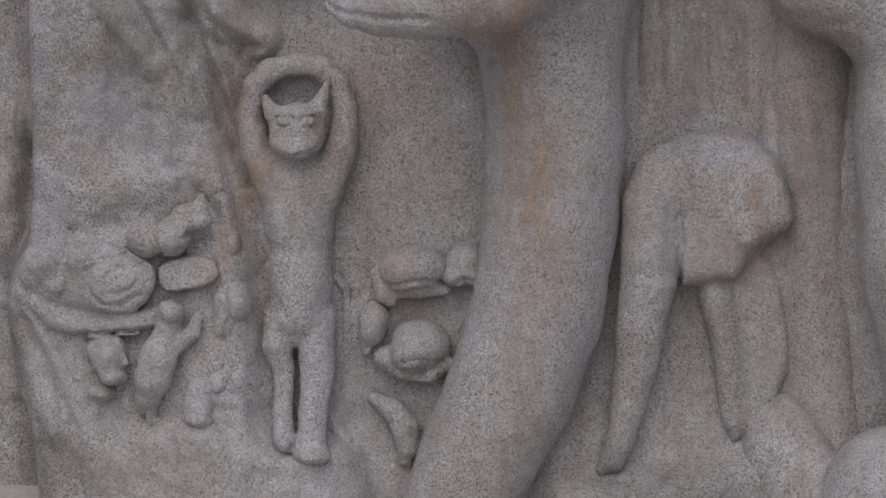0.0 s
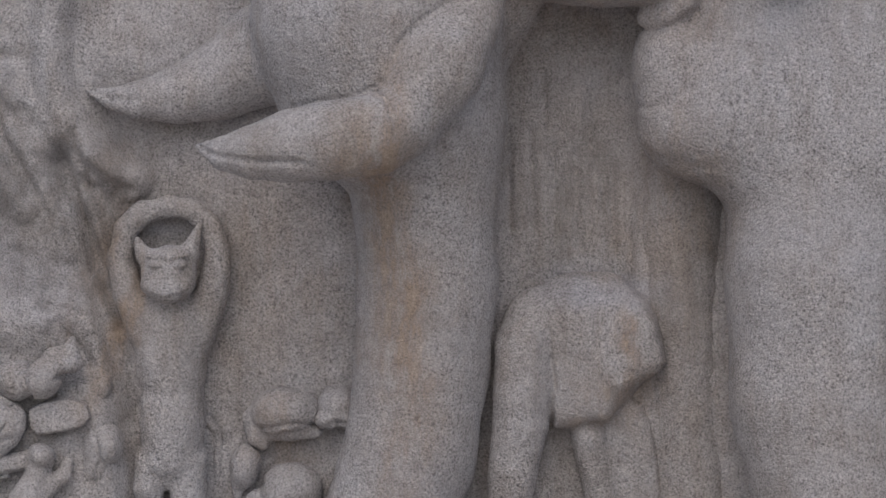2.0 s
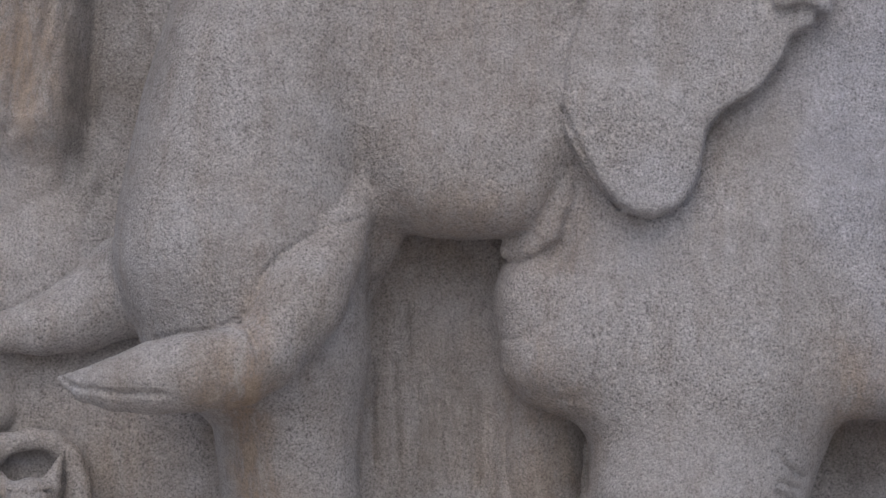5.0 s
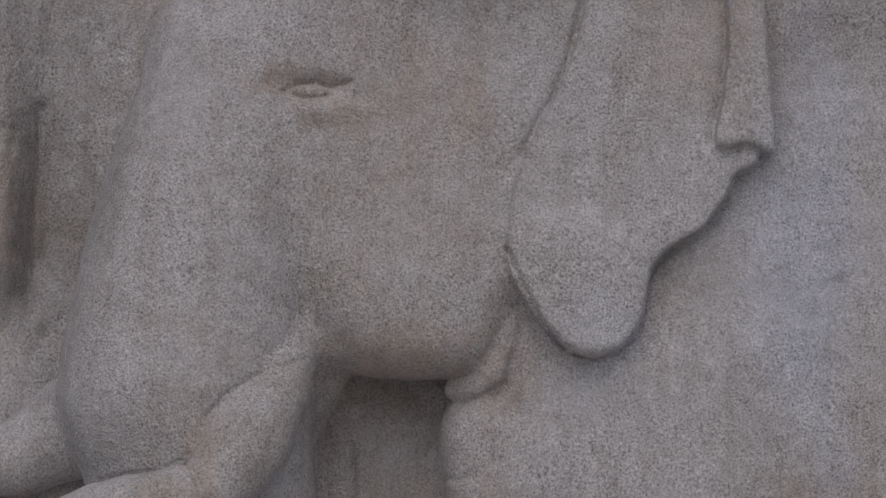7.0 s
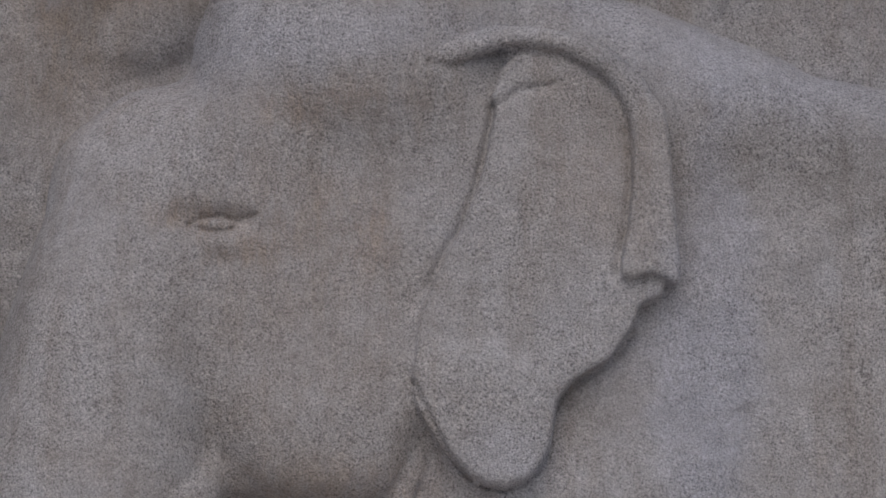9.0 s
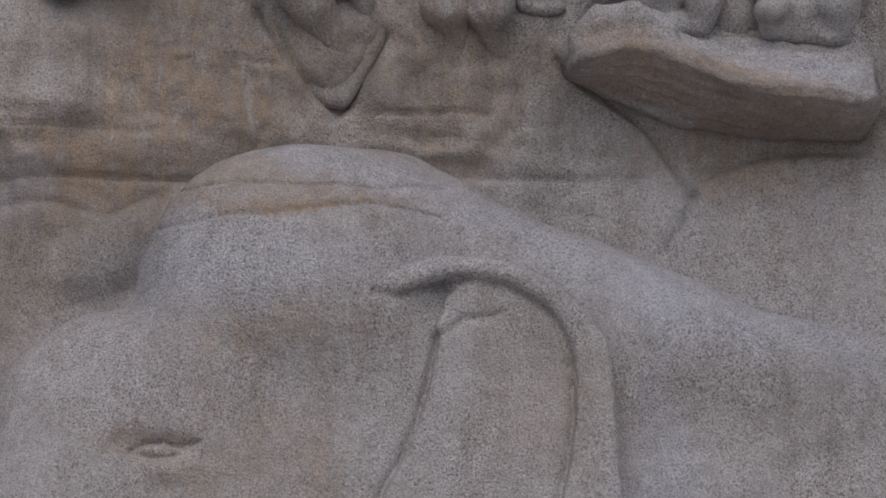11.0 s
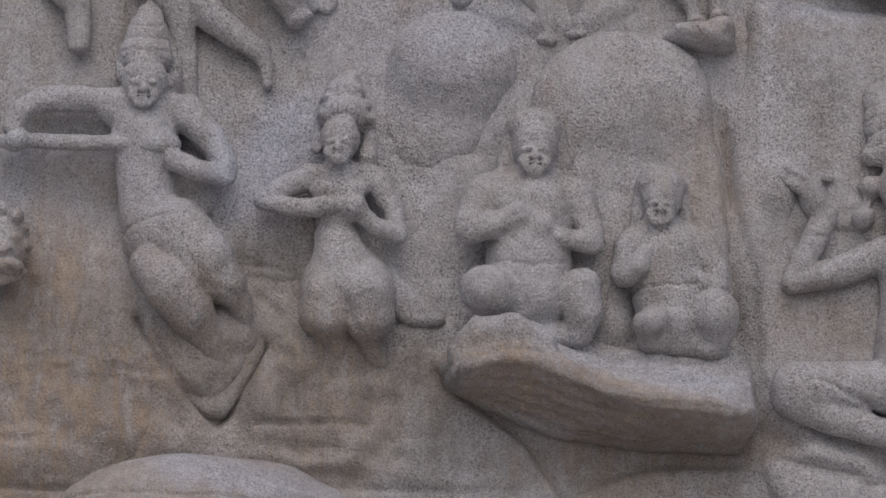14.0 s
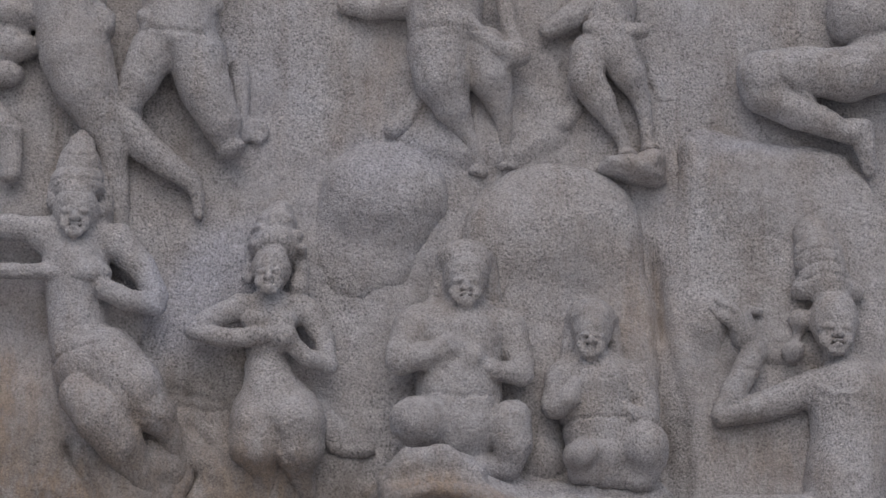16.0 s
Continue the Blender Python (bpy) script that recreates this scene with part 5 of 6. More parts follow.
stone.ball((1.37, 14.44, 6.089), (0.038, 0.05, 0.042), 20)
stone.ball((1.475, 14.45, 6.05), (0.033, 0.05, 0.033))
stone.ball((1.252, 14.51, 5.77), (0.127, 0.13, 0.108), -12, blend=0.02)
stone.limbs((1.635, 14.51, 5.796, 0.085), (1.645, 14.52, 5.701, 0.08), (1.634, 14.56, 5.619, 0.066), blend=0.018)
stone.limbs((1.218, 14.56, 5.619, 0.061), (1.408, 14.57, 5.598, 0.057), (1.598, 14.58, 5.594, 0.052))
stone.groove(0.012, 0.008, (1.349, 6.08), (1.313, 6.005), (1.218, 5.979))
stone.groove(0.009, 0.006, (1.29, 5.895), (1.432, 5.873), (1.575, 5.905))
statue(stone, "human_statue", "seated worshipper carved with folded arms, smooth cap of hair", "stone figure", "carved attendants", 0.0054, 17)

stone = Carving(0.0064, 0.032)
stone.ball((1.98, 14.52, 6.197), (0.086, 0.11, 0.109))
features(stone, (1.965, 14.408, 6.136), 0.078, 0.094)
stone.ball((1.983, 14.57, 6.265), (0.103, 0.12, 0.081))
stone.limbs((1.92, 14.6, 6.268, 0.038), (1.895, 14.61, 6.146, 0.038), (1.881, 14.62, 6.079, 0.033))
stone.limbs((2.06, 14.6, 6.27, 0.038), (2.083, 14.61, 6.149, 0.036), (2.098, 14.62, 6.083, 0.031))
stone.groove(0.012, 0.005, (1.891, 6.149), (1.901, 6.223), (1.969, 6.254), (2.04, 6.225), (2.053, 6.152))
stone.limbs((1.986, 14.58, 6.078, 0.067), (1.992, 14.59, 6.048, 0.105))
stone.limbs((1.871, 14.59, 5.992, 0.086), (2.121, 14.59, 6.006, 0.086))
stone.limbs((1.999, 14.6, 5.96, 0.157), (2.01, 14.61, 5.84, 0.147), (2.039, 14.63, 5.698, 0.162))
stone.limbs((1.859, 14.57, 5.986, 0.081), (1.822, 14.55, 5.878, 0.054), (1.828, 14.53, 5.853, 0.047), (1.875, 14.48, 5.89, 0.047), (1.903, 14.47, 5.946, 0.033), blend=0.012)
stone.limbs((2.151, 14.57, 5.992, 0.079), (2.213, 14.55, 5.884, 0.057), (2.22, 14.54, 5.823, 0.043), (2.144, 14.51, 5.834, 0.038), (2.112, 14.51, 5.863, 0.028), blend=0.012)
stone.ball((2.195, 14.52, 5.696), (0.099, 0.12, 0.104), blend=0.018)
stone.limbs((2.218, 14.55, 5.645, 0.08), (2.197, 14.58, 5.574, 0.061))
stone.ball((1.933, 14.52, 5.653), (0.085, 0.11, 0.066), 15, blend=0.018)
stone.limbs((1.931, 14.58, 5.585, 0.052), (2.145, 14.58, 5.573, 0.047))
stone.groove(0.009, 0.009, (1.815, 5.809), (1.924, 5.803), (2.126, 5.816))
statue(stone, "human_statue", "smaller seated worshipper carved with hands at the chest", "stone figure", "carved attendants", 0.0054, 18)

stone = Carving(0.0066, 0.03)
stone.ball((3.029, 14.55, 6.271), (0.103, 0.115, 0.135))
features(stone, (3.015, 14.43, 6.212), 0.095, 0.119)
stone.limbs((2.896, 14.57, 6.414, 0.048), (3.027, 14.55, 6.426, 0.058), (3.13, 14.58, 6.413, 0.039))
stone.limbs((2.993, 14.58, 6.475, 0.111), (2.966, 14.58, 6.575, 0.102), (2.948, 14.6, 6.667, 0.083))
stone.groove(0.008, 0.008, (2.806, 6.601), (2.919, 6.629), (3.027, 6.627))
stone.groove(0.008, 0.008, (2.819, 6.546), (2.932, 6.574), (3.04, 6.572))
stone.groove(0.008, 0.008, (2.832, 6.486), (2.945, 6.514), (3.052, 6.512))
stone.groove(0.008, 0.008, (2.845, 6.431), (2.958, 6.459), (3.065, 6.457))
stone.ball((2.893, 14.6, 6.287), (0.058, 0.06, 0.043))
stone.ball((2.854, 14.6, 6.141), (0.05, 0.08, 0.048))
stone.limbs((2.891, 14.62, 6.257, 0.024), (2.87, 14.62, 6.197, 0.024))
stone.limbs((3.059, 14.6, 6.126, 0.077), (3.069, 14.61, 6.089, 0.111))
stone.limbs((2.943, 14.57, 5.972, 0.086), (3.236, 14.57, 6.013, 0.096))
stone.limbs((3.094, 14.57, 5.913, 0.191), (3.091, 14.58, 5.756, 0.167), (3.061, 14.58, 5.584, 0.171), (3.036, 14.58, 5.414, 0.175))
stone.limbs((2.916, 14.59, 5.971, 0.072), (2.715, 14.59, 5.897, 0.067), (2.535, 14.59, 5.849, 0.045), (2.586, 14.59, 5.944, 0.055), (2.65, 14.58, 6.066, 0.057), (2.676, 14.58, 6.136, 0.048), blend=0.012)
stone.ball((2.644, 14.58, 6.22), (0.067, 0.06, 0.086), 25, blend=0.02)
stone.limbs((2.648, 14.55, 6.202, 0.034), (2.57, 14.54, 6.264, 0.029), (2.507, 14.56, 6.31, 0.022), blend=0.008)
stone.limbs((2.638, 14.54, 6.241, 0.031), (2.584, 14.53, 6.304, 0.026), (2.53, 14.55, 6.343, 0.019), blend=0.008)
stone.limbs((2.651, 14.56, 6.269, 0.029), (2.643, 14.56, 6.314, 0.022), (2.71, 14.58, 6.316, 0.019), blend=0.008)
stone.limbs((2.686, 14.57, 6.208, 0.026), (2.721, 14.58, 6.177, 0.022), (2.709, 14.58, 6.122, 0.022), blend=0.008)
stone.groove(0.007, 0.006, (2.61, 6.04), (2.688, 6.042))
stone.groove(0.012, -0.008, (2.927, 5.966), (2.979, 5.918), (3.046, 5.905), (3.132, 5.946))
stone.limbs((3.234, 14.6, 5.986, 0.082), (3.318, 14.6, 5.766, 0.077))
stone.limbs((2.544, 14.57, 5.392, 0.113), (2.731, 14.57, 5.405, 0.104), (2.996, 14.58, 5.398, 0.123), blend=0.015)
stone.limbs((2.531, 14.58, 5.356, 0.094), (2.682, 14.58, 5.281, 0.075), (2.847, 14.58, 5.231, 0.064), (3.038, 14.59, 5.179, 0.064), blend=0.015)
stone.groove(0.012, 0.014, (2.618, 5.406), (2.724, 5.367), (2.865, 5.295), (2.971, 5.259))
statue(stone, "human_statue", "crowned figure carved with one raised open hand and folded legs", "stone figure", "carved attendants", 0.0054, 19)

stone = Carving(0.011, 0.07)
stone.slab(14.755, 0.095, 0.03, (1.107, 5.576), (1.191, 5.699), (1.298, 5.73), (1.417, 5.703), (1.548, 5.636), (1.774, 5.616), (2.061, 5.606), (2.36, 5.596), (2.396, 5.169), (2.088, 5.155), (1.816, 5.176), (1.603, 5.206), (1.449, 5.243), (1.272, 5.312), (1.142, 5.387), (1.048, 5.459), blend=0.05)
stone.slab(14.715, 0.135, 0.03, (1.108, 5.55), (1.191, 5.652), (1.296, 5.681), (1.411, 5.658), (1.539, 5.595), (1.766, 5.56), (2.056, 5.54), (2.354, 5.529), (2.382, 5.176), (2.077, 5.168), (1.799, 5.196), (1.583, 5.239), (1.437, 5.278), (1.275, 5.335), (1.153, 5.391), (1.061, 5.443), blend=0.05)
stone.slab(14.675, 0.175, 0.03, (1.109, 5.525), (1.192, 5.606), (1.293, 5.633), (1.406, 5.613), (1.53, 5.553), (1.758, 5.504), (2.051, 5.475), (2.348, 5.463), (2.369, 5.183), (2.067, 5.181), (1.783, 5.216), (1.563, 5.271), (1.425, 5.313), (1.277, 5.358), (1.163, 5.394), (1.074, 5.428), blend=0.05)
stone.slab(14.635, 0.215, 0.03, (1.11, 5.499), (1.192, 5.56), (1.29, 5.584), (1.4, 5.569), (1.522, 5.512), (1.751, 5.449), (2.046, 5.411), (2.342, 5.398), (2.355, 5.19), (2.056, 5.193), (1.766, 5.236), (1.543, 5.303), (1.413, 5.347), (1.28, 5.38), (1.173, 5.397), (1.087, 5.413), blend=0.05)
stone.slab(14.595, 0.255, 0.03, (1.111, 5.474), (1.192, 5.514), (1.288, 5.537), (1.395, 5.525), (1.513, 5.472), (1.743, 5.394), (2.041, 5.347), (2.336, 5.333), (2.342, 5.197), (2.045, 5.206), (1.75, 5.255), (1.523, 5.334), (1.401, 5.381), (1.282, 5.401), (1.183, 5.4), (1.099, 5.398), blend=0.05)
stone.slab(14.555, 0.295, 0.03, (1.112, 5.448), (1.192, 5.469), (1.285, 5.489), (1.389, 5.481), (1.504, 5.431), (1.735, 5.34), (2.035, 5.283), (2.33, 5.269), (2.328, 5.203), (2.034, 5.217), (1.734, 5.274), (1.504, 5.365), (1.389, 5.415), (1.285, 5.423), (1.192, 5.403), (1.111, 5.382), blend=0.05)
stone.limbs((1.133, 14.44, 5.524, 0.056), (1.205, 14.4, 5.588, 0.061), (1.32, 14.38, 5.594, 0.056), (1.459, 14.38, 5.53, 0.046), blend=0.05)
stone.groove(0.012, 0.009, (1.072, 5.422), (1.165, 5.46), (1.295, 5.488), (1.424, 5.471))
stone.groove(0.009, 0.009, (1.47, 5.357), (1.751, 5.284), (2.032, 5.241), (2.339, 5.231))
stone.groove(0.009, 0.008, (1.329, 5.402), (1.563, 5.305), (1.891, 5.224), (2.338, 5.183))
statue(stone, "rock_ledge", "jutting granite ledge with pale top and underside shaded brown", "rock", "carved rocks", 0.011, 20)

stone = Carving(0.014, 0.08)
stone.slab(14.73, 0.12, 0.08, (2.401, 5.13), (2.566, 5.096), (2.916, 5.017), (3.372, 4.951), (3.361, 4.689), (2.63, 4.823), (2.374, 5.01))
statue(stone, "rock_ledge", "low granite ledge under the crowned figure", "rock", "carved rocks", 0.011, 30)

stone = Carving(0.007, 0.03)
stone.limbs((-0.4, 14.6, 8.283, 0.172), (-0.329, 14.6, 7.969, 0.151), (-0.259, 14.6, 7.633, 0.16), (-0.218, 14.59, 7.386, 0.15), (-0.171, 14.6, 7.25, 0.135), (-0.105, 14.62, 7.119, 0.101), (-0.058, 14.65, 6.991, 0.077), (-0.032, 14.68, 6.824, 0.058), (-0.011, 14.71, 6.658, 0.043))
stone.limbs((-0.04, 14.61, 7.118, 0.072), (0.083, 14.62, 6.99, 0.065), (0.193, 14.63, 6.911, 0.055), (0.279, 14.65, 6.861, 0.041), (0.317, 14.67, 6.793, 0.031), (0.323, 14.68, 6.708, 0.024), blend=0.015)
stone.ball((0.248, 14.66, 6.856), (0.043, 0.04, 0.024), -30)
stone.slab(14.57, 0.09, 0.04, (-0.315, 7.534), (-0.184, 7.577), (-0.045, 7.569), (-0.05, 7.461), (-0.18, 7.421), (-0.27, 7.393), (-0.3, 7.445), blend=0.02)
stone.limbs((-0.24, 14.5, 7.426, 0.017), (-0.097, 14.5, 7.467, 0.017), blend=0.006)
stone.limbs((-0.226, 14.5, 7.45, 0.017), (-0.098, 14.5, 7.5, 0.017), blend=0.006)
stone.limbs((-0.213, 14.5, 7.473, 0.017), (-0.099, 14.5, 7.534, 0.017), blend=0.006)
stone.limbs((-0.199, 14.5, 7.497, 0.017), (-0.1, 14.5, 7.567, 0.017), blend=0.006)
stone.limbs((-0.604, 14.64, 7.148, 0.072), (-0.485, 14.64, 7.038, 0.058), (-0.475, 14.65, 6.864, 0.048))
stone.ball((-0.486, 14.62, 7.576), (0.133, 0.09, 0.082))
stone.ball((-0.518, 14.64, 7.433), (0.145, 0.08, 0.082))
stone.ball((-0.526, 14.65, 7.308), (0.092, 0.07, 0.063))
stone.groove(0.01, 0.008, (-0.565, 7.466), (-0.469, 7.451), (-0.393, 7.484))
stone.groove(0.01, 0.008, (-0.561, 7.345), (-0.466, 7.351), (-0.395, 7.384))
stone.ball((-0.429, 14.54, 8.442), (0.103, 0.11, 0.123))
statue(stone, "human_statue", "carved flying figure with bent leg seen below the waist", "stone figure", "carved flyers", 0.0054, 21)

stone = Carving(0.007, 0.03)
stone.limbs((0.237, 14.6, 8.281, 0.167), (0.231, 14.6, 7.964, 0.147), (0.23, 14.6, 7.676, 0.161), (0.216, 14.6, 7.494, 0.17))
stone.limbs((0.121, 14.58, 7.406, 0.106), (0.059, 14.59, 7.28, 0.087), (0.009, 14.62, 7.173, 0.063), (0.025, 14.65, 7.133, 0.053), blend=0.018)
stone.limbs((0.291, 14.58, 7.386, 0.131), (0.342, 14.58, 7.234, 0.111), (0.41, 14.6, 7.09, 0.087), (0.446, 14.62, 7.001, 0.053), blend=0.018)
stone.limbs((0.488, 14.69, 7.381, 0.044), (0.489, 14.69, 7.2, 0.039), (0.501, 14.69, 7.059, 0.029))
stone.ball((0.461, 14.62, 6.981), (0.058, 0.06, 0.027), 15)
stone.slab(14.732, 0.048, 0.02, (0.523, 7.153), (0.601, 7.145), (0.621, 7.087), (0.583, 7.032), (0.535, 7.046))
stone.groove(0.006, 0.006, (0.548, 7.125), (0.554, 7.048))
stone.groove(0.006, 0.006, (0.577, 7.126), (0.588, 7.054))
stone.limbs((0.069, 14.54, 7.544, 0.034), (0.249, 14.52, 7.564, 0.036), (0.37, 14.54, 7.606, 0.039), blend=0.015)
stone.groove(0.01, 0.007, (0.047, 7.471), (0.204, 7.451), (0.385, 7.442))
stone.groove(0.01, 0.01, (0.176, 7.401), (0.202, 7.338), (0.198, 7.273))
stone.ball((0.232, 14.54, 8.442), (0.103, 0.11, 0.123))
statue(stone, "human_statue", "carved flying figure with one knee bent back and pointed foot", "stone figure", "carved flyers", 0.0054, 22)

stone = Carving(0.0068, 0.026)
stone.limbs((1.4, 14.6, 8.38, 0.154), (1.387, 14.6, 8.033, 0.133), (1.374, 14.6, 7.716, 0.157), (1.362, 14.6, 7.559, 0.161))
stone.limbs((1.337, 14.59, 7.45, 0.137), (1.354, 14.59, 7.322, 0.122), (1.399, 14.61, 7.201, 0.078), (1.438, 14.63, 7.137, 0.051), (1.481, 14.65, 7.063, 0.036), (1.517, 14.67, 6.963, 0.029), (1.54, 14.66, 6.928, 0.024), blend=0.016)
stone.limbs((1.525, 14.59, 7.457, 0.112), (1.559, 14.59, 7.328, 0.093), (1.606, 14.62, 7.216, 0.058), (1.627, 14.64, 7.129, 0.037), (1.639, 14.66, 7.02, 0.029), (1.668, 14.66, 6.965, 0.024), blend=0.016)
stone.ball((1.497, 14.67, 6.932), (0.024, 0.04, 0.017))
stone.ball((1.62, 14.67, 6.956), (0.022, 0.04, 0.017))
stone.limbs((1.328, 14.5, 7.676, 0.041), (1.457, 14.49, 7.537, 0.041), (1.585, 14.51, 7.435, 0.044), blend=0.01)
stone.limbs((1.607, 14.56, 7.735, 0.037), (1.64, 14.55, 7.576, 0.034), (1.668, 14.55, 7.46, 0.049), blend=0.01)
stone.ball((1.662, 14.54, 7.422), (0.073, 0.06, 0.058))
stone.groove(0.007, 0.007, (1.62, 7.345), (1.706, 7.342))
stone.groove(0.007, 0.005, (1.208, 7.493), (1.355, 7.513), (1.538, 7.494))
stone.limbs((1.206, 14.64, 7.673, 0.064), (1.034, 14.65, 7.66, 0.054), (0.941, 14.66, 7.677, 0.039))
stone.limbs((1.265, 14.69, 7.251, 0.054), (1.205, 14.68, 7.163, 0.046), (1.142, 14.68, 7.109, 0.034))
stone.ball((1.683, 14.7, 7.169), (0.049, 0.04, 0.039))
stone.ball((1.394, 14.54, 8.542), (0.104, 0.11, 0.124))
statue(stone, "human_statue", "carved standing figure with slender legs and hanging arm", "stone figure", "carved hunters", 0.0054, 23)

stone = Carving(0.0066, 0.024)
stone.limbs((2.11, 14.61, 7.984, 0.104), (2.098, 14.61, 7.719, 0.104), (2.078, 14.61, 7.535, 0.113))
stone.limbs((1.988, 14.59, 7.459, 0.083), (1.977, 14.59, 7.355, 0.078), (2.042, 14.61, 7.247, 0.064), (2.088, 14.63, 7.173, 0.044), (2.135, 14.65, 7.109, 0.032), (2.164, 14.66, 7.036, 0.027), blend=0.012)
stone.limbs((2.112, 14.59, 7.476, 0.098), (2.165, 14.59, 7.374, 0.078), (2.212, 14.62, 7.282, 0.047), (2.243, 14.64, 7.187, 0.032), (2.254, 14.66, 7.077, 0.027), blend=0.012)
stone.limbs((1.989, 14.55, 7.562, 0.032), (2.117, 14.53, 7.538, 0.032), (2.226, 14.55, 7.559, 0.034), blend=0.01)
stone.limbs((1.989, 14.58, 7.677, 0.049), (1.915, 14.58, 7.622, 0.054), (1.819, 14.61, 7.568, 0.042), blend=0.015)
stone.limbs((1.937, 14.69, 7.233, 0.044), (1.885, 14.68, 7.176, 0.049), (1.836, 14.68, 7.131, 0.029))
stone.limbs((2.274, 14.69, 7.439, 0.039), (2.317, 14.69, 7.297, 0.034), (2.371, 14.69, 7.291, 0.02))
stone.ball((2.168, 14.65, 7.023), (0.044, 0.05, 0.022))
stone.ball((2.267, 14.65, 7.051), (0.044, 0.05, 0.022))
stone.ball((2.106, 14.57, 8.154), (0.089, 0.09, 0.104))
statue(stone, "human_statue", "small carved figure standing on a rock knob", "stone figure", "carved hunters", 0.0054, 24)

stone = Carving(0.0085, 0.035)
stone.ball((2.189, 14.64, 6.933), (0.151, 0.14, 0.063), -6)
stone.ball((2.262, 14.63, 6.978), (0.078, 0.12, 0.058))
stone.ball((2.099, 14.64, 6.935), (0.068, 0.1, 0.034))
statue(stone, "boulder", "rounded granite knob under the small standing figure", "boulder", "carved boulders", 0.012, 25)

stone = Carving(0.0068, 0.03)
stone.limbs((2.75, 14.57, 7.365, 0.118), (2.948, 14.56, 7.399, 0.108), (3.122, 14.56, 7.389, 0.118), (3.327, 14.57, 7.457, 0.128), blend=0.016)
stone.limbs((2.745, 14.58, 7.298, 0.093), (2.908, 14.57, 7.22, 0.083), (3.03, 14.57, 7.161, 0.061), (3.13, 14.58, 7.127, 0.049), blend=0.014)
stone.limbs((3.138, 14.58, 7.137, 0.059), (3.178, 14.58, 7.144, 0.049), (3.192, 14.59, 7.065, 0.044), (3.215, 14.62, 6.977, 0.034), blend=0.012)
stone.ball((3.18, 14.49, 7.455), (0.113, 0.06, 0.034))
stone.ball((3.151, 14.48, 7.403), (0.083, 0.05, 0.027))
stone.limbs((3.068, 14.53, 7.434, 0.034), (3.109, 14.5, 7.352, 0.037), (3.208, 14.5, 7.339, 0.032), (3.314, 14.52, 7.407, 0.032), blend=0.01)
stone.limbs((3.306, 14.61, 8.378, 0.206), (3.251, 14.61, 7.918, 0.184), (3.22, 14.6, 7.675, 0.168))
stone.groove(0.012, 0.009, (2.995, 7.553), (3.119, 7.536), (3.29, 7.574))
stone.groove(0.012, 0.014, (2.818, 7.325), (2.94, 7.246), (3.064, 7.24))
statue(stone, "human_statue", "carved figure seated on a rock with folded leg and joined hands", "stone figure", "carved hunters", 0.0054, 26)

stone = Carving(0.014, 0.09)
stone.slab(14.715, 0.105, 0.08, (2.384, 6.694), (2.443, 7.17), (2.603, 7.131), (2.775, 7.084), (3.072, 7.068), (3.192, 6.948), (3.283, 6.848), (3.448, 6.521), (3.473, 5.92), (2.941, 6.056), (2.578, 6.072), (2.416, 5.896))
stone.slab(14.74, 0.08, 0.06, (2.325, 6.632), (2.384, 6.889), (2.484, 6.969), (2.625, 6.666), (2.592, 6.311), (2.44, 6.058), (2.346, 6.205))
stone.ball((2.46, 14.66, 6.994), (0.073, 0.07, 0.147))
statue(stone, "rock_outcrop", "square-shouldered granite outcrop carrying the seated figure", "rock", "carved rocks", 0.011, 27)

stone = Carving(0.014, 0.09)
stone.slab(14.72, 0.1, 0.09, (1.411, 6.469), (1.477, 6.743), (1.575, 6.877), (1.741, 6.954), (1.949, 6.955), (2.088, 6.887), (2.183, 6.712), (2.248, 6.491), (2.296, 6.192), (2.284, 5.797), (1.446, 5.778))
stone.ball((1.856, 14.68, 6.701), (0.364, 0.14, 0.267))
statue(stone, "boulder", "broad smooth granite boulder behind the seated figures", "boulder", "carved boulders", 0.008, 28)

stone = Carving(0.012, 0.08)
stone.ball((1.131, 14.72, 6.82), (0.272, 0.17, 0.238))
stone.ball((1.074, 14.79, 6.611), (0.291, 0.15, 0.291))
statue(stone, "boulder", "rounded granite boulder with a pale crown", "boulder", "carved boulders", 0.008, 31)

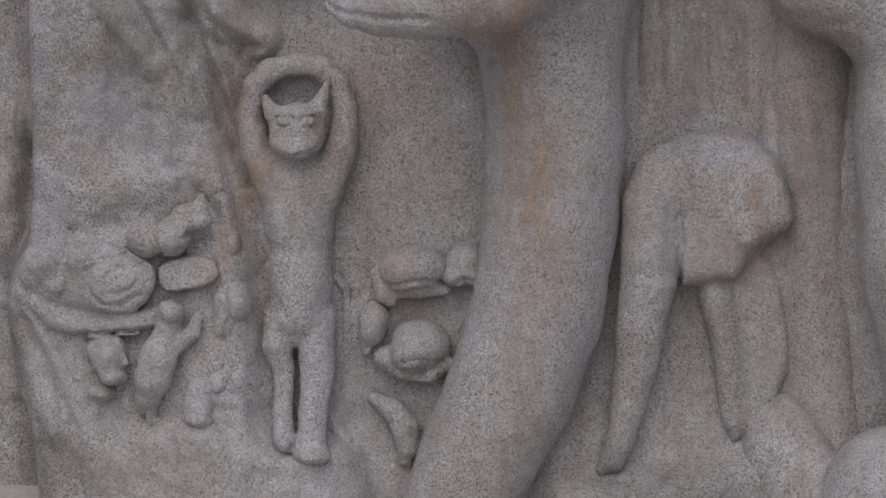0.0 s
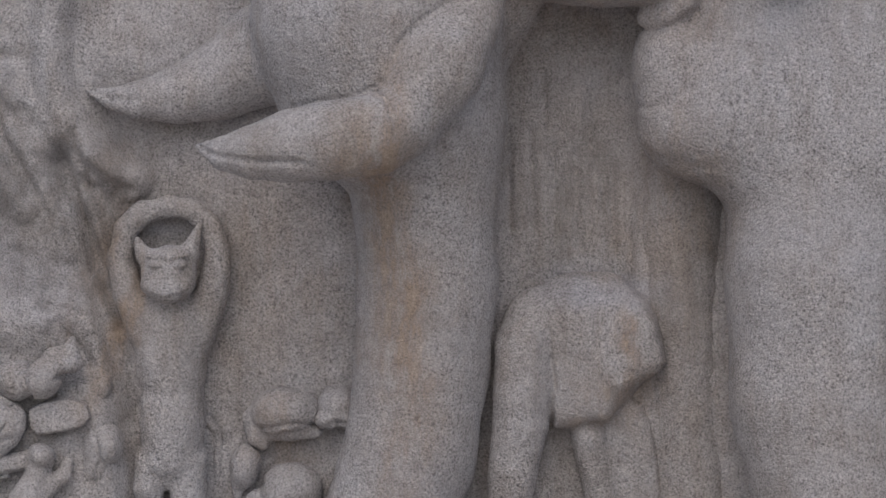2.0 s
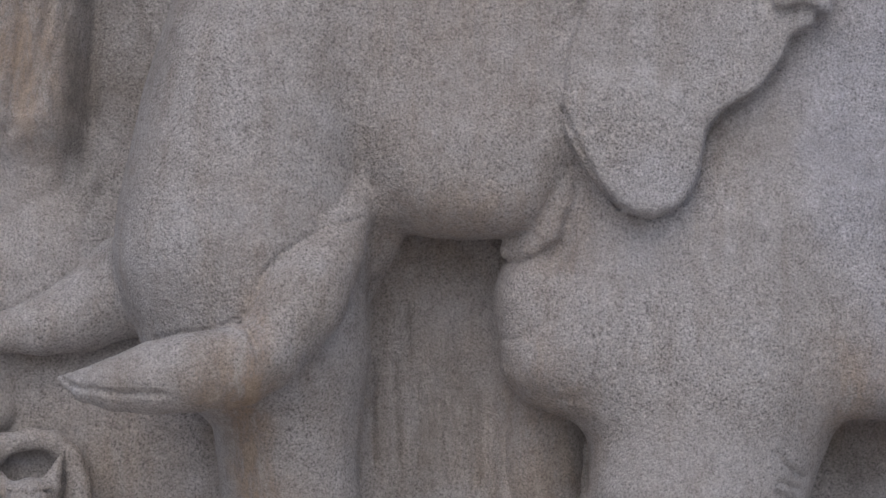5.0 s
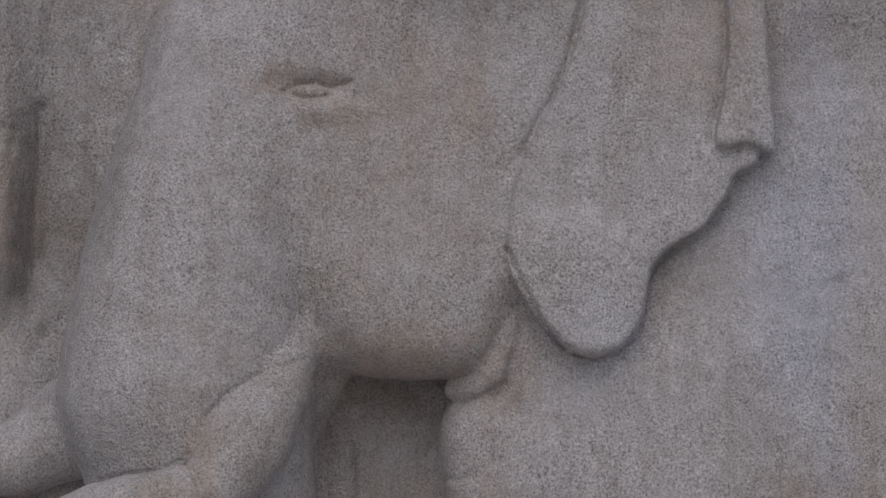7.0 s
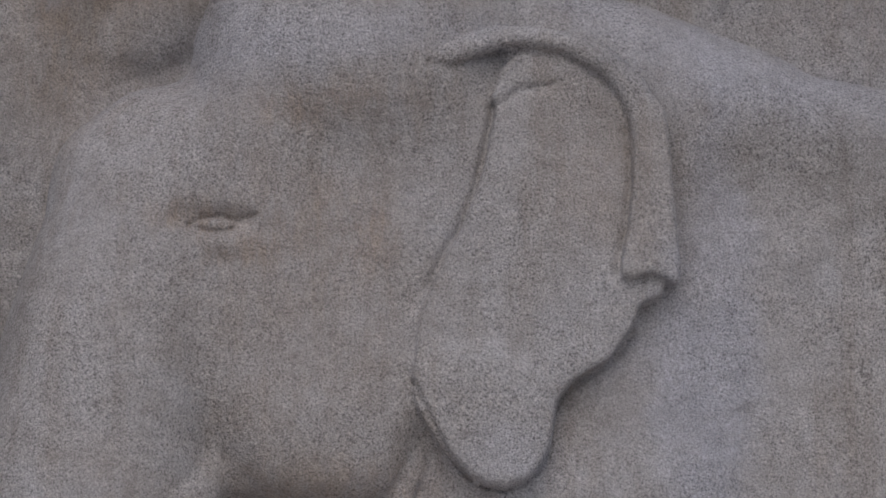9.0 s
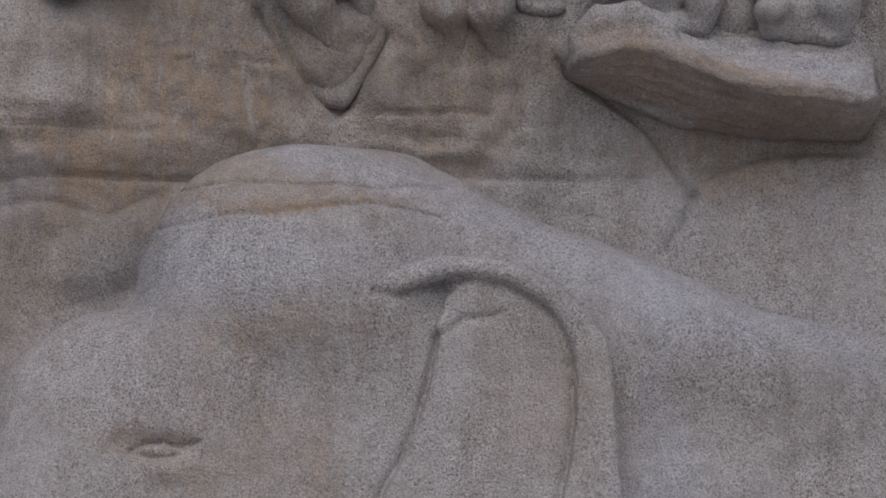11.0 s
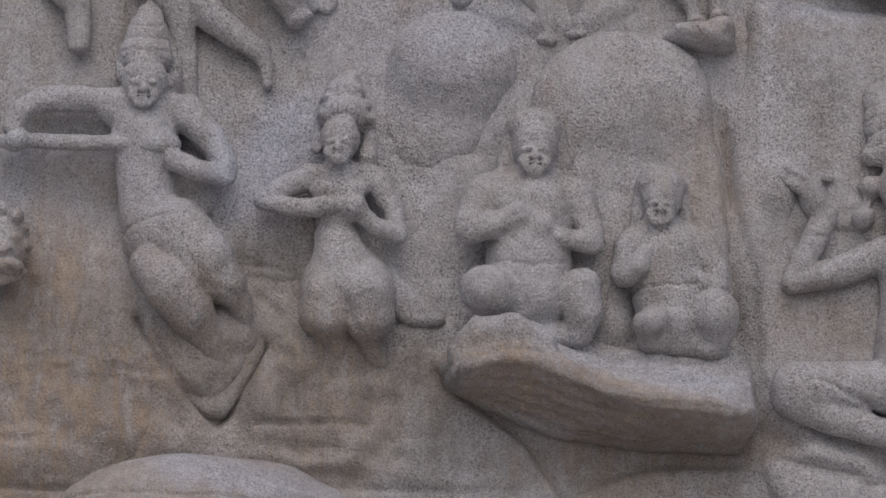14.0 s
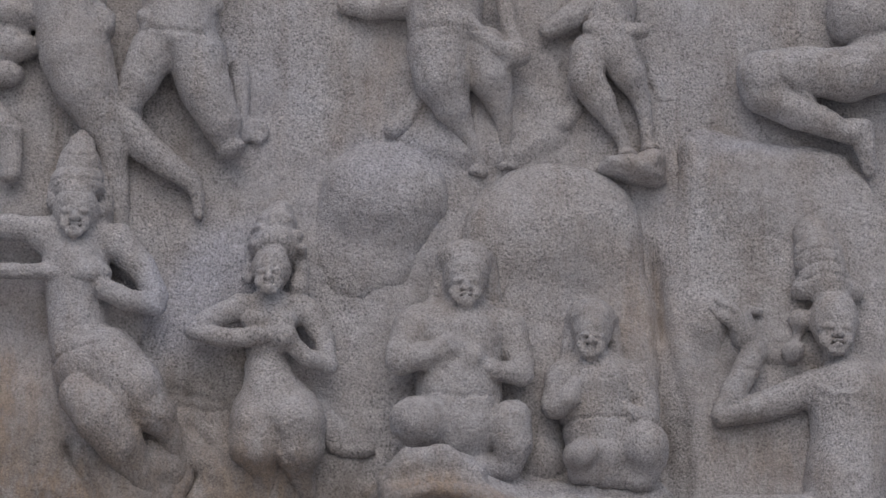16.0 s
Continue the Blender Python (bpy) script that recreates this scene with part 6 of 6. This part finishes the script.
stone = Carving(0.0078, 0.024)
stone.ball((-1.037, 14.62, 5.96), (0.236, 0.13, 0.151))
stone.ball((-1.114, 14.62, 6.179), (0.118, 0.1, 0.142))
stone.ball((-0.781, 14.57, 5.951), (0.113, 0.14, 0.155))
stone.ball((-0.864, 14.5, 6.023), (0.035, 0.06, 0.035), blend=0.01)
stone.ball((-0.827, 14.5, 6.072), (0.035, 0.06, 0.035), blend=0.01)
stone.ball((-0.772, 14.5, 6.088), (0.035, 0.06, 0.035), blend=0.01)
stone.ball((-0.717, 14.5, 6.059), (0.035, 0.06, 0.035), blend=0.01)
stone.ball((-0.689, 14.56, 6.018), (0.033, 0.06, 0.033), blend=0.01)
stone.ball((-0.678, 14.56, 5.95), (0.031, 0.06, 0.031), blend=0.01)
stone.ball((-0.867, 14.5, 5.955), (0.03, 0.06, 0.03), blend=0.01)
stone.ball((-0.817, 14.5, 6.009), (0.03, 0.06, 0.03), blend=0.01)
stone.ball((-0.756, 14.5, 6.025), (0.03, 0.06, 0.03), blend=0.01)
stone.ball((-0.718, 14.5, 5.967), (0.028, 0.06, 0.028), blend=0.01)
stone.ball((-0.86, 14.5, 5.888), (0.03, 0.06, 0.03), blend=0.01)
stone.ball((-0.845, 14.5, 5.83), (0.028, 0.06, 0.028), blend=0.01)
stone.ball((-0.77, 14.46, 5.908), (0.051, 0.06, 0.047), blend=0.015)
stone.groove(0.009, 0.01, (-0.736, 5.898), (-0.748, 5.873), (-0.775, 5.867), (-0.797, 5.883), (-0.798, 5.911), (-0.776, 5.928), (-0.748, 5.922))
stone.limbs((-0.871, 14.55, 5.823, 0.026), (-0.793, 14.5, 5.783, 0.03), (-0.71, 14.52, 5.809, 0.028), (-0.684, 14.55, 5.836, 0.019), blend=0.012)
stone.ball((-0.747, 14.48, 5.841), (0.07, 0.07, 0.035), blend=0.015)
stone.limbs((-1.056, 14.61, 5.824, 0.056), (-1.054, 14.6, 5.746, 0.052), blend=0.015)
stone.ball((-1.009, 14.56, 5.727), (0.07, 0.08, 0.035))
stone.limbs((-0.943, 14.58, 5.854, 0.047), (-0.927, 14.58, 5.777, 0.035), blend=0.015)
stone.groove(0.009, 0.01, (-0.897, 6.061), (-0.908, 5.931), (-0.877, 5.796))
stone.groove(0.009, 0.008, (-1.096, 5.788), (-1.026, 5.775), (-0.957, 5.8))
statue(stone, "lion_statue", "crouching lion carved in pale granite with a curled mane", "stone lion", "carved animals", 0.0065, 29)
